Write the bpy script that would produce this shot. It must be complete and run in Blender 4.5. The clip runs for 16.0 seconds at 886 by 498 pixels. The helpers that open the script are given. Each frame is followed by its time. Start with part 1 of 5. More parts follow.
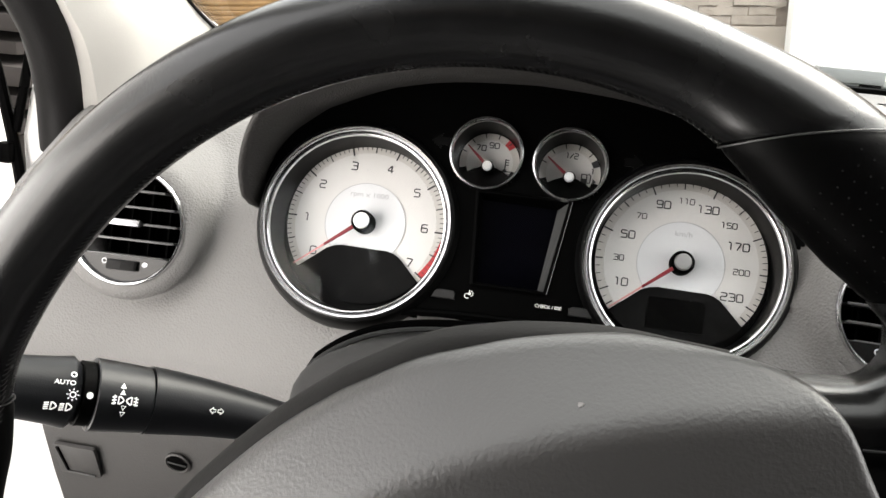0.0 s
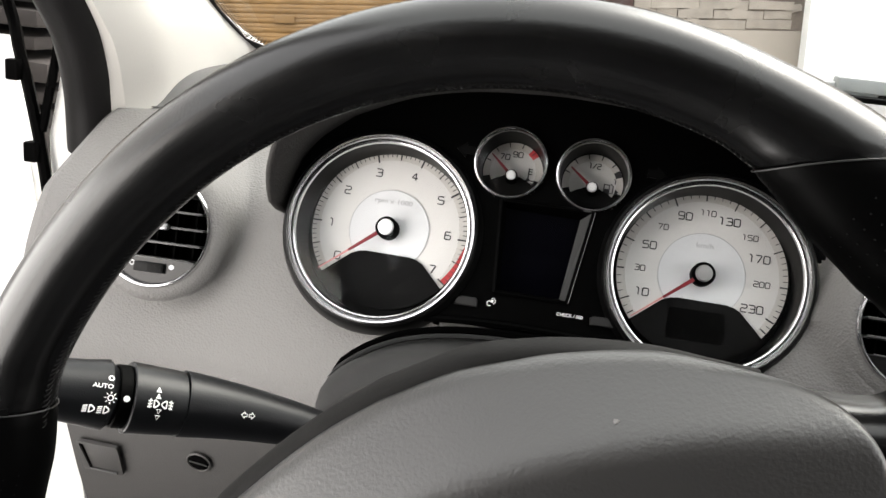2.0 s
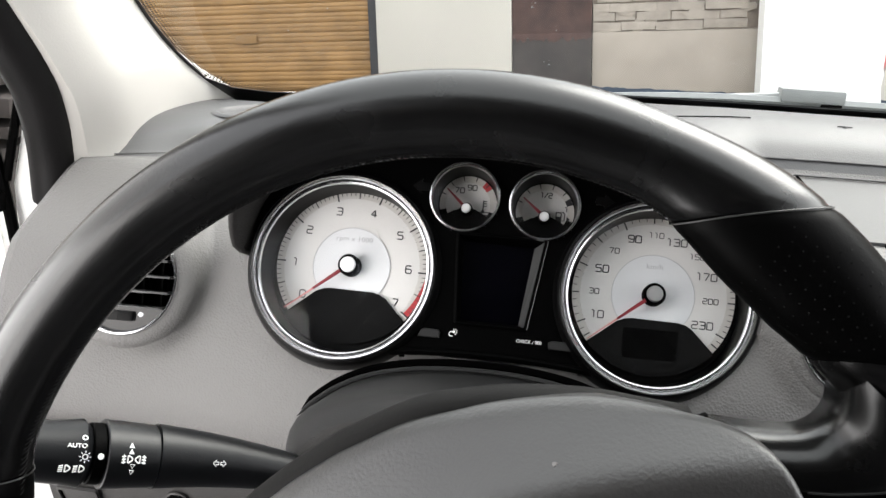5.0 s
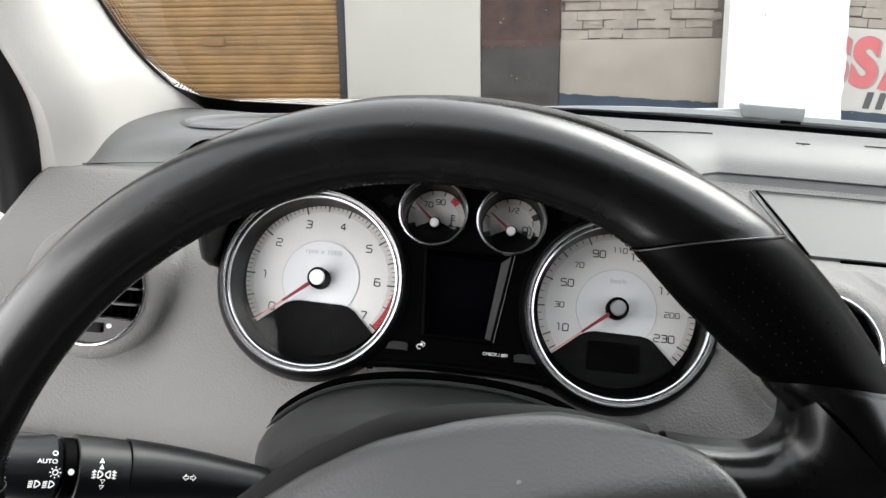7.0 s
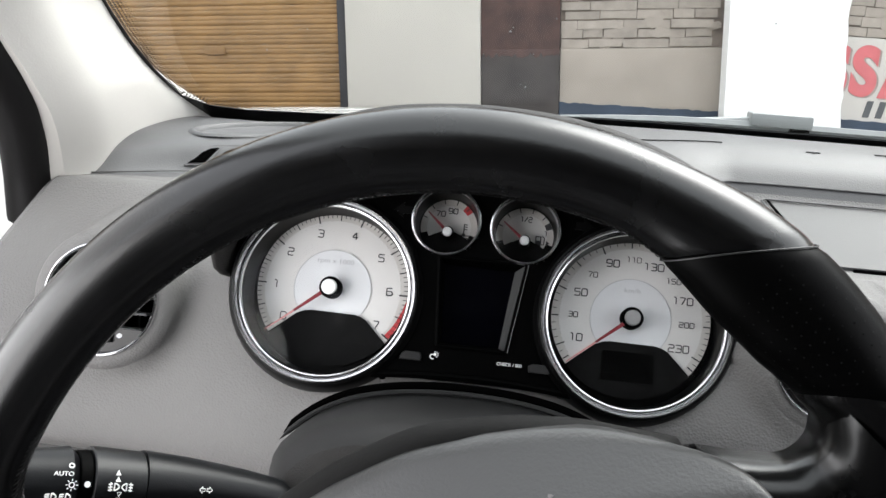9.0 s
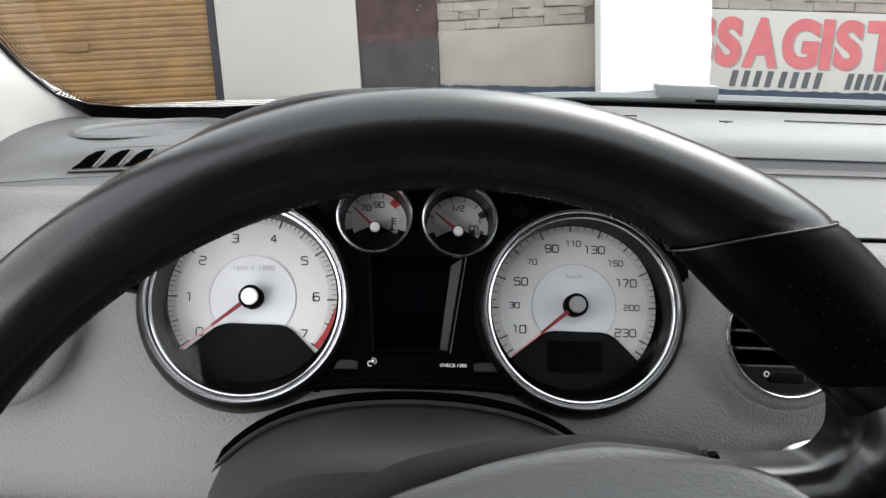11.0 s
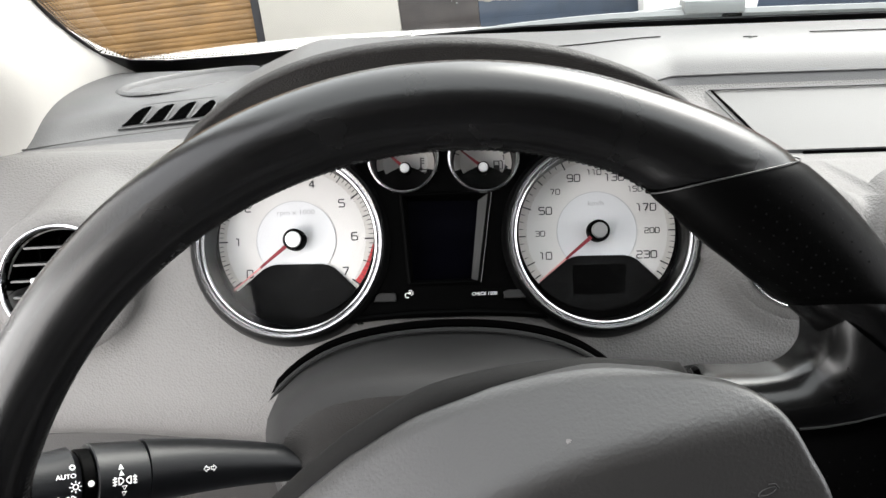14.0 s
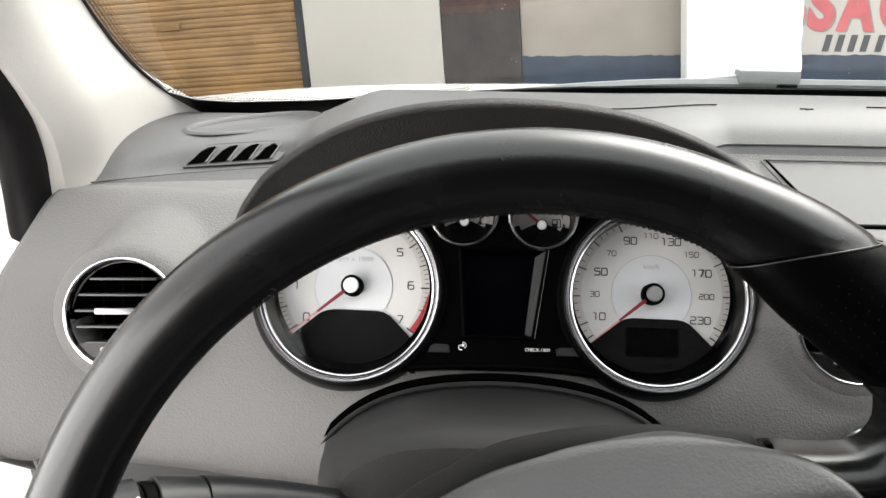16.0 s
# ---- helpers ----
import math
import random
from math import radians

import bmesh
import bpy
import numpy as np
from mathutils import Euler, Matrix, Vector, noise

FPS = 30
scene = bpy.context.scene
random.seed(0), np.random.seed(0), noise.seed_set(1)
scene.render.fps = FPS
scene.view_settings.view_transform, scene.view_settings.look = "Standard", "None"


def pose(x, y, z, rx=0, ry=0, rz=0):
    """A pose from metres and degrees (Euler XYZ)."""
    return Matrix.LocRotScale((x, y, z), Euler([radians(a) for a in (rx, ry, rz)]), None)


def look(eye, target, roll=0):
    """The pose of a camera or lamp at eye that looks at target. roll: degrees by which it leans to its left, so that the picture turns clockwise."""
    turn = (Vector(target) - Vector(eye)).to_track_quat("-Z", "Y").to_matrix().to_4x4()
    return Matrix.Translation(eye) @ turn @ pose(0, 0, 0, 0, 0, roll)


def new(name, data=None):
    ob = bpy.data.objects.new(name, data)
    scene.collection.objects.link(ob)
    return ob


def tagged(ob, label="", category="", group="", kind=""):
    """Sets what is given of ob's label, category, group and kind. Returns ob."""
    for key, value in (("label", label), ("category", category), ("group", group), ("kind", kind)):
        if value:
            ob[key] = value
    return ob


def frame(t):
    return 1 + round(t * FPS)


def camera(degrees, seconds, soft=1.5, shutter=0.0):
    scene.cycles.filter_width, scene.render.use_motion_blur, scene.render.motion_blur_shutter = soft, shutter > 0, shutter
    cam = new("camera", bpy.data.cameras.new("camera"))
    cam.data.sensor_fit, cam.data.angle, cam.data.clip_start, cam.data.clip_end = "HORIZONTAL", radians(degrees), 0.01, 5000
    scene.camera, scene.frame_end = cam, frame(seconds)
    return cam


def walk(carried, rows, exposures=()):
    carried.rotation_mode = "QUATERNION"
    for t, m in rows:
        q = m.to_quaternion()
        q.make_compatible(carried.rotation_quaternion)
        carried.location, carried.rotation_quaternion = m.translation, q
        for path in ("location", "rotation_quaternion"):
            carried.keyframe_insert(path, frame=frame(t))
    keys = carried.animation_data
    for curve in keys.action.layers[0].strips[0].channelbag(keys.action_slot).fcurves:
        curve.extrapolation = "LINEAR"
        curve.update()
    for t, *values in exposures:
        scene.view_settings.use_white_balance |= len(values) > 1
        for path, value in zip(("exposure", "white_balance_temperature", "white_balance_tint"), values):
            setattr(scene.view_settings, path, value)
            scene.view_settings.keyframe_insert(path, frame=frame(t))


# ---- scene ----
cam = camera(53.45, 16.0)
PATH = [
    (0, (0.0292, 0.0970, 1.1331), (-0.2491, 2.0013, 0.5887), 5.25),
    (0.5, (0.0264, 0.0943, 1.1366), (-0.2524, 1.9992, 0.5948), 5.22),
    (1, (0.0218, 0.0907, 1.1386), (-0.2591, 1.9954, 0.5973), 5.25),
    (1.5, (0.0160, 0.0921, 1.1364), (-0.2785, 1.9947, 0.5948), 5.65),
    (2, (0.0212, 0.0906, 1.1389), (-0.2771, 1.9906, 0.5902), 5.98),
    (2.5, (0.0263, 0.0928, 1.1419), (-0.2699, 1.9923, 0.5904), 5.67),
    (3, (0.0286, 0.0959, 1.1393), (-0.2652, 1.9952, 0.5859), 5.29),
    (3.5, (0.0355, 0.1003, 1.1409), (-0.2536, 1.9993, 0.5839), 4.86),
    (4, (0.0357, 0.0943, 1.1481), (-0.2409, 1.9971, 0.5977), 4.20),
    (4.5, (0.0314, 0.0845, 1.1546), (-0.2319, 1.9930, 0.6178), 3.62),
    (7, (0.0312, 0.0717, 1.1677), (-0.1422, 1.9970, 0.6546), 4.29),
    (7.5, (0.0267, 0.0715, 1.1672), (-0.1448, 1.9973, 0.6555), 4.39),
    (8, (0.0236, 0.0725, 1.1632), (-0.1487, 1.9990, 0.6545), 4.25),
    (10.5, (0.0163, 0.0825, 1.1732), (-0.1375, 2.0188, 0.6967), 4.98),
    (11, (-0.0062, 0.1121, 1.1605), (0.0787, 2.0440, 0.6503), 2.24),
    (11.5, (-0.0171, 0.1076, 1.1574), (0.1684, 2.0099, 0.5686), -0.05),
    (12, (-0.0105, 0.0824, 1.1600), (0.0575, 1.9773, 0.5239), -1.20),
    (12.5, (0.0022, 0.0886, 1.1625), (0.0155, 1.9703, 0.4849), -1.37),
    (13, (0.0098, 0.0894, 1.1701), (0.0016, 1.9638, 0.4727), -1.90),
    (13.5, (0.0191, 0.0920, 1.1762), (0.0041, 1.9679, 0.4829), -2.04),
    (14, (0.0070, 0.0822, 1.1796), (-0.0261, 1.9610, 0.4945), -2.06),
    (14.5, (0.0062, 0.0831, 1.1773), (-0.0675, 1.9713, 0.5222), -1.37),
    (15, (0.0042, 0.0793, 1.1802), (-0.0848, 1.9771, 0.5555), -0.61),
    (15.5, (-0.0023, 0.0753, 1.1838), (-0.0950, 1.9815, 0.5854), 0.07),
    (16, (-0.0103, 0.0755, 1.1854), (-0.1082, 1.9866, 0.6038), 0.67),
]
EXPOSURES = [(0.0, 2.33, 6800, 10), (1.0, 2.22, 6800, 10), (2.5, 2.15, 6700, 10), (3.5, 2.24, 6600, 10), (4.5, 2.14, 6550, 10), (7.0, 1.95, 6400, 10), (8.0, 1.94, 6350, 10), (10.5, 1.78, 6300, 10), (11.5, 1.92, 6250, 10),
             (12.0, 2.22, 6250, 10), (13.0, 2.40, 6350, 10), (14.0, 2.30, 6500, 10), (15.0, 2.19, 6550, 10), (16.0, 1.96, 6600, 10)]
walk(cam, [(t, look(eye, target, roll)) for t, eye, target, roll in PATH], EXPOSURES)

# ---- light ----
world = bpy.data.worlds.new("overcast_sky")
scene.world = world
world.use_nodes = True
wn = world.node_tree
sky = wn.nodes.new("ShaderNodeTexSky")
sky.sky_type, sky.sun_disc, sky.sun_elevation, sky.sun_rotation = "NISHITA", False, radians(54), radians(45)
sky.air_density, sky.dust_density = 1.0, 6.0
bg = wn.nodes["Background"]
bg.inputs["Strength"].default_value = 0.17
soft_white = wn.nodes.new("ShaderNodeHueSaturation")
soft_white.inputs["Saturation"].default_value = 0.25
wn.links.new(sky.outputs[0], soft_white.inputs["Color"])
veil = wn.nodes.new("ShaderNodeMix")
veil.data_type = "RGBA"
veil.inputs[0].default_value, veil.inputs[7].default_value = 0.5, (7.0, 7.0, 7.1, 1)
wn.links.new(soft_white.outputs[0], veil.inputs[6])
wn.links.new(veil.outputs[2], bg.inputs["Color"])
sun = bpy.data.lights.new("sun", "SUN")
sun.energy, sun.angle, sun.color = 0.5, radians(40), (1.0, 0.97, 0.92)
sun_ob = new("sun", sun)
sun_ob.matrix_world = look((3.4, 4.0, 7.4), (0, 0.6, 1))

# daylight through the open driver's door
day = bpy.data.lights.new("door_daylight", "AREA")
day.shape, day.size, day.size_y, day.energy, day.color = "RECTANGLE", 0.62, 0.72, 2.1, (1.0, 0.985, 0.98)
day_ob = new("door_daylight", day)
day_ob.matrix_world = look((-0.44, 0.13, 0.86), (0.2, 0.40, 0.95))
# daylight through the passenger's window
side = bpy.data.lights.new("window_daylight", "AREA")
side.shape, side.size, side.size_y, side.energy, side.color = "RECTANGLE", 0.95, 0.46, 0.85, (0.97, 0.98, 1.0)
side_ob = new("window_daylight", side)
side_ob.matrix_world = look((1.02, 0.15, 1.18), (0.2, 0.50, 1.0))

# ---- materials ----
def material(name, base, rough=0.5, metal=0.0, grain=0.0, grain_scale=400.0, mottle=0.0, mottle_scale=12.0, coat=0.0, spec=0.5, kind="voronoi", rough_var=0.0, dust=0.0, scuff=0.0):
    """A surface with fine relief (grain), large uneven colour (mottle) and uneven gloss, in real metres."""
    m = bpy.data.materials.new(name)
    m.use_nodes = True
    n, l = m.node_tree.nodes, m.node_tree.links
    b = n["Principled BSDF"]
    b.inputs["Base Color"].default_value = (*base, 1)
    b.inputs["Roughness"].default_value, b.inputs["Metallic"].default_value = rough, metal
    b.inputs["Specular IOR Level"].default_value = spec
    b.inputs["Coat Weight"].default_value = coat
    geo = n.new("ShaderNodeNewGeometry")
    if mottle:
        t = n.new("ShaderNodeTexNoise")
        t.inputs["Scale"].default_value, t.inputs["Detail"].default_value = mottle_scale, 5
        l.new(geo.outputs["Position"], t.inputs["Vector"])
        mix = n.new("ShaderNodeMix")
        mix.data_type = "RGBA"
        mix.inputs[6].default_value = (*[c * (1 - mottle) for c in base], 1)
        mix.inputs[7].default_value = (*[min(1, c * (1 + mottle)) for c in base], 1)
        l.new(t.outputs[0], mix.inputs[0])
        l.new(mix.outputs[2], b.inputs["Base Color"])
    colour = mix.outputs[2] if mottle else None

    def blend(mask, pale):
        top = n.new("ShaderNodeMix")
        top.data_type = "RGBA"
        top.inputs[6].default_value, top.inputs[7].default_value = (*base, 1), (*pale, 1)
        if colour is not None:
            l.new(colour, top.inputs[6])
        l.new(mask, top.inputs[0])
        l.new(top.outputs[2], b.inputs["Base Color"])
        return top.outputs[2]

    def over(value, limit, width):
        r = n.new("ShaderNodeMapRange")
        r.inputs["From Min"].default_value, r.inputs["From Max"].default_value = limit, limit + width
        l.new(value, r.inputs[0])
        return r.outputs[0]

    if scuff:
        t = n.new("ShaderNodeTexNoise")
        t.inputs["Scale"].default_value, t.inputs["Detail"].default_value, t.inputs["Roughness"].default_value = 110, 9, 0.7
        l.new(geo.outputs["Position"], t.inputs["Vector"])
        m2 = n.new("ShaderNodeMath")
        m2.operation, m2.inputs[1].default_value = "MULTIPLY", scuff
        l.new(over(t.outputs[0], 0.57, 0.14), m2.inputs[0])
        colour = blend(m2.outputs[0], (0.06, 0.058, 0.055))
    if dust:
        t = n.new("ShaderNodeTexVoronoi")
        t.inputs["Scale"].default_value = dust
        l.new(geo.outputs["Position"], t.inputs["Vector"])
        near = over(t.outputs["Distance"], 0.032, -0.014)
        pick = over(t.outputs["Color"], 0.62, 0.02)
        m2 = n.new("ShaderNodeMath")
        m2.operation = "MULTIPLY"
        l.new(near, m2.inputs[0])
        l.new(pick, m2.inputs[1])
        colour = blend(m2.outputs[0], (0.35, 0.33, 0.31))
    if rough_var:
        t = n.new("ShaderNodeTexNoise")
        t.inputs["Scale"].default_value, t.inputs["Detail"].default_value = 45, 6
        l.new(geo.outputs["Position"], t.inputs["Vector"])
        r = n.new("ShaderNodeMapRange")
        r.inputs["To Min"].default_value, r.inputs["To Max"].default_value = rough - rough_var, rough + rough_var
        l.new(t.outputs[0], r.inputs[0])
        l.new(r.outputs[0], b.inputs["Roughness"])
    if grain:
        if kind == "voronoi":
            t = n.new("ShaderNodeTexVoronoi")
            t.feature = "F1"
            t.inputs["Scale"].default_value = grain_scale
        else:
            t = n.new("ShaderNodeTexNoise")
            t.inputs["Scale"].default_value, t.inputs["Detail"].default_value = grain_scale, 4
        l.new(geo.outputs["Position"], t.inputs["Vector"])
        bump = n.new("ShaderNodeBump")
        bump.inputs["Strength"].default_value, bump.inputs["Distance"].default_value = grain, 0.0006
        l.new(t.outputs[0], bump.inputs["Height"])
        l.new(bump.outputs[0], b.inputs["Normal"])
    return m


def glass_pane(name, tint, gloss=0.02, mirror=0.06):
    """A thin pane: clear straight through, mirrors by Fresnel."""
    m = bpy.data.materials.new(name)
    m.use_nodes = True
    n, l = m.node_tree.nodes, m.node_tree.links
    n.clear()
    out, mix, tr, gl, lw, pw, ad = (n.new("ShaderNode" + k) for k in ("OutputMaterial", "MixShader", "BsdfTransparent", "BsdfGlossy", "LayerWeight", "Math", "MapRange"))
    tr.inputs[0].default_value = (*tint, 1)
    gl.inputs["Roughness"].default_value = gloss
    lw.inputs["Blend"].default_value = 0.5
    pw.operation = "POWER"
    pw.inputs[1].default_value = 5.0
    ad.inputs["To Min"].default_value, ad.inputs["To Max"].default_value = mirror, 1.0
    l.new(lw.outputs["Facing"], pw.inputs[0])
    l.new(pw.outputs[0], ad.inputs[0])
    l.new(ad.outputs[0], mix.inputs[0])
    l.new(tr.outputs[0], mix.inputs[1])
    l.new(gl.outputs[0], mix.inputs[2])
    l.new(mix.outputs[0], out.inputs[0])
    return m


M_LEATHER = material("smooth_black_leather", (0.0007, 0.0007, 0.00075), 0.26, spec=0.52, grain=0.04, grain_scale=1300, mottle=0.25, mottle_scale=30, rough_var=0.07, scuff=0.05)
M_PERF = material("perforated_black_leather", (0.0007, 0.0007, 0.0007), 0.40, spec=0.035, grain=0.03, grain_scale=1500, mottle=0.2, mottle_scale=60)
M_THREAD = material("grey_thread", (0.006, 0.006, 0.006), 0.8, spec=0.15, grain=0.3, grain_scale=2500, kind="noise")
M_DOT = material("dull_punched_edge", (0.0025, 0.0025, 0.0025), 0.6, spec=0.10)
M_PIPING = material("pale_seam_edge", (0.012, 0.012, 0.012), 0.5)
M_PAD = material("dark_grey_soft_plastic", (0.0105, 0.0100, 0.0095), 0.44, spec=0.80, kind="noise", grain=0.34, grain_scale=820, mottle=0.12, mottle_scale=25, dust=40)
M_PAD_EDGE = material("dark_grey_pad_flange", (0.0042, 0.0040, 0.0038), 0.65, spec=0.12, grain=0.1, grain_scale=900, dust=70)
M_GLOSS = material("gloss_black_trim", (0.0012, 0.0012, 0.0012), 0.26, spec=0.42, mottle=0.2, mottle_scale=40, rough_var=0.04)
M_DASH = material("grained_grey_dash_plastic", (0.118, 0.1145, 0.1115), 0.58, grain=0.6, grain_scale=680, mottle=0.06, mottle_scale=9, spec=0.3)
M_DASH_TOP = material("grained_dark_grey_dash_top", (0.057, 0.0565, 0.0575), 0.50, grain=0.2, grain_scale=800, mottle=0.06, mottle_scale=9, spec=0.45)
M_LID = material("smooth_grey_lid", (0.042, 0.042, 0.043), 0.5, grain=0.12, grain_scale=900, mottle=0.05, mottle_scale=9, spec=0.3)
M_VISOR = material("grained_charcoal_visor", (0.0140, 0.0130, 0.0121), 0.62, spec=0.3, grain=0.55, grain_scale=800, mottle=0.08)
# Darker than the dash face: shade under the dash is in this colour.
M_LOWER = material("grained_fascia_with_shade", (0.025, 0.0237, 0.0226), 0.6, grain=0.25, grain_scale=800, mottle=0.08)
M_SHROUD = material("satin_dark_shroud", (0.011, 0.0108, 0.0108), 0.65, spec=0.25, grain=0.08, grain_scale=900, mottle=0.15, mottle_scale=30)
M_SHROUD_ROUGH = material("coarse_grained_shroud", (0.015, 0.0138, 0.0128), 0.5, spec=0.30, grain=0.40, grain_scale=1300)
M_BLACK = material("matt_black_plastic", (0.0005, 0.0005, 0.0005), 0.5, spec=0.02, grain=0.08, grain_scale=1200)
M_HOLE = material("unlit_hollow", (0.001, 0.001, 0.001), 1.0, spec=0.0)
M_BEZEL = material("satin_black_bezel", (0.0022, 0.0022, 0.0022), 0.3, spec=0.10, mottle=0.2, mottle_scale=50)
M_CUP = material("black_gauge_cup", (0.0016, 0.0016, 0.0016), 0.35, spec=0.09, mottle=0.2, mottle_scale=60)
M_MASK = material("black_dial_mask", (0.0060, 0.0060, 0.0061), 0.7, spec=0.06, mottle=0.1, mottle_scale=80)
M_CHROME = material("bright_chrome", (0.60, 0.60, 0.61), 0.19, metal=1.0, rough_var=0.04)
M_SATIN = material("satin_silver", (0.36, 0.36, 0.37), 0.3, metal=1.0)
M_SATIN_DARK = material("satin_grey_slat_lit_bevel", (0.045, 0.045, 0.045), 0.3)
M_DIAL = material("silver_white_dial", (0.69, 0.68, 0.66), 0.55, mottle=0.03, mottle_scale=80, grain=0.03, grain_scale=2500, kind="noise")
M_DIAL_EDGE = material("pale_silver_scale_ring", (0.58, 0.56, 0.53), 0.5, mottle=0.03, mottle_scale=80)
M_DIAL_IN = material("brushed_silver_dial_middle", (0.70, 0.71, 0.72), 0.42, metal=0.15, mottle=0.03, mottle_scale=120)
M_INK = material("black_print", (0.025, 0.025, 0.028), 0.6)
M_INK_PALE = material("grey_print", (0.46, 0.46, 0.47), 0.6)
M_RED = material("red_print", (0.50, 0.035, 0.04), 0.5)
M_NEEDLE = material("red_needle", (0.18, 0.010, 0.016), 0.35)
M_TIP = material("pale_red_tip", (0.62, 0.27, 0.26), 0.4)
M_HUB = material("white_hub_cap", (0.82, 0.82, 0.82), 0.3)
M_HUB_GREY = material("silver_hub_cap", (0.42, 0.42, 0.42), 0.3, metal=0.6)
M_SCREEN = material("dark_screen_glass", (0.0006, 0.0006, 0.0014), 0.15, spec=0.08)
M_LCD = material("dark_lcd", (0.001, 0.001, 0.001), 0.4, spec=0.05)
M_WHITE = material("white_print", (0.80, 0.80, 0.78), 0.6)
M_STALK = material("black_stalk_plastic", (0.0038, 0.0041, 0.0047), 0.33, spec=0.2, mottle=0.15, mottle_scale=60, grain=0.06, grain_scale=1600, rough_var=0.05)
M_CREAM = material("cream_pillar_trim", (0.41, 0.396, 0.372), 0.7, grain=0.2, grain_scale=700, mottle=0.03, kind="noise")
M_RUBBER = material("black_rubber_seal", (0.0055, 0.0051, 0.0052), 0.5, spec=0.12, grain=0.2, grain_scale=700, mottle=0.15, kind="noise")
M_FRIT = material("black_frit_band", (0.008, 0.008, 0.008), 0.3)
M_PAINT = material("white_car_paint", (0.82, 0.82, 0.80), 0.25, coat=0.6, mottle=0.02)
M_COWL = material("grey_cowl_plastic", (0.16, 0.16, 0.16), 0.6, mottle=0.1, mottle_scale=20)
M_WIPER = material("weathered_grey_wiper", (0.22, 0.23, 0.23), 0.5, mottle=0.1, mottle_scale=60)
M_ROOF = material("pale_roof_lining", (0.16, 0.157, 0.15), 0.85, grain=0.2, grain_scale=900, kind="noise")
M_SEAT = material("dark_seat_cloth", (0.035, 0.035, 0.038), 0.9, grain=0.3, grain_scale=900, kind="noise")
M_GLASS = glass_pane("windscreen_glass", (0.90, 0.93, 0.91))
M_LENS = glass_pane("clear_gauge_lens", (0.97, 0.97, 0.97), 0.01, 0.012)


# ---- mesh helpers ----
def thing(name, m, label, category, group="", kind=""):
    ob = new(name)
    ob.matrix_world = m
    ob.empty_display_size = 0.05
    return tagged(ob, label, category, group, kind)


def mesh_of(name, bm, mat, sharp=35):
    bmesh.ops.recalc_face_normals(bm, faces=bm.faces[:])
    me = bpy.data.meshes.new(name)
    bm.to_mesh(me)
    bm.free()
    me.materials.append(mat)
    me.shade_smooth()
    me.set_sharp_from_angle(angle=radians(sharp))
    return me


def part(name, bm, mat, parent, label="", sharp=35):
    ob = new(name, mesh_of(name, bm, mat, sharp))
    ob.parent = parent
    if label:
        tagged(ob, label)
    return ob


def solid(name, bm, mat, label, category, m=None, group="", kind="", sharp=35):
    """A thing of one mesh."""
    ob = new(name, mesh_of(name, bm, mat, sharp))
    if m is not None:
        ob.matrix_world = m
    return tagged(ob, label, category, group, kind)


def grid(rows, close_u=False, close_v=False, keep=None, bm=None):
    """A sheet from rows of points; keep(middle) picks the faces that stay."""
    bm = bm or bmesh.new()
    vs = [[bm.verts.new(p) for p in r] for r in rows]
    nu, nv = len(vs), len(vs[0])
    for i in range(nu if close_u else nu - 1):
        for j in range(nv if close_v else nv - 1):
            q = [vs[i][j], vs[(i + 1) % nu][j], vs[(i + 1) % nu][(j + 1) % nv], vs[i][(j + 1) % nv]]
            if keep is None or keep((q[0].co + q[1].co + q[2].co + q[3].co) / 4):
                bm.faces.new(q)
    return bm


def thick(bm, d):
    """Gives a sheet a thickness d against its normals."""
    bmesh.ops.recalc_face_normals(bm, faces=bm.faces[:])
    bmesh.ops.solidify(bm, geom=bm.faces[:], thickness=d)
    return bm


def deep(bm, v):
    """Gives a sheet with holes a depth along v, walls included."""
    loose = [x for x in bm.verts if not x.link_faces]
    bmesh.ops.delete(bm, geom=loose, context="VERTS")
    made = bmesh.ops.extrude_face_region(bm, geom=bm.faces[:], use_keep_orig=True)
    bmesh.ops.translate(bm, verts=[g for g in made["geom"] if isinstance(g, bmesh.types.BMVert)], vec=v)
    return bm


def lathe(profile, seg=72, close=False, bm=None, at=(0, 0), arc=None):
    """A profile of (radius, height) turned round the local z axis."""
    a0, a1 = arc or (0, 2 * math.pi)
    n = seg if arc is None else seg + 1
    rows = [[Vector((at[0] + r * math.cos(a0 + (a1 - a0) * k / seg), at[1] + r * math.sin(a0 + (a1 - a0) * k / seg), h)) for k in range(n)] for r, h in profile]
    return grid(rows, close_u=close, close_v=arc is None, bm=bm)


def disc(r, h, seg=72, bm=None, at=(0, 0)):
    bm = bm or bmesh.new()
    bm.faces.new([bm.verts.new((at[0] + r * math.cos(2 * math.pi * k / seg), at[1] + r * math.sin(2 * math.pi * k / seg), h)) for k in range(seg)])
    return bm


def prism(poly, h0, h1, bevel=0.0, bm=None):
    """An upright block over a flat outline."""
    bm = bm or bmesh.new()
    a = [bm.verts.new((x, y, h0)) for x, y in poly]
    b = [bm.verts.new((x, y, h1)) for x, y in poly]
    top = bm.faces.new(b)
    bm.faces.new(a[::-1])
    for i in range(len(poly)):
        j = (i + 1) % len(poly)
        bm.faces.new((a[i], a[j], b[j], b[i]))
    if bevel:
        bmesh.ops.bevel(bm, geom=list(top.edges), offset=bevel, segments=3, profile=0.6, affect="EDGES")
    return bm


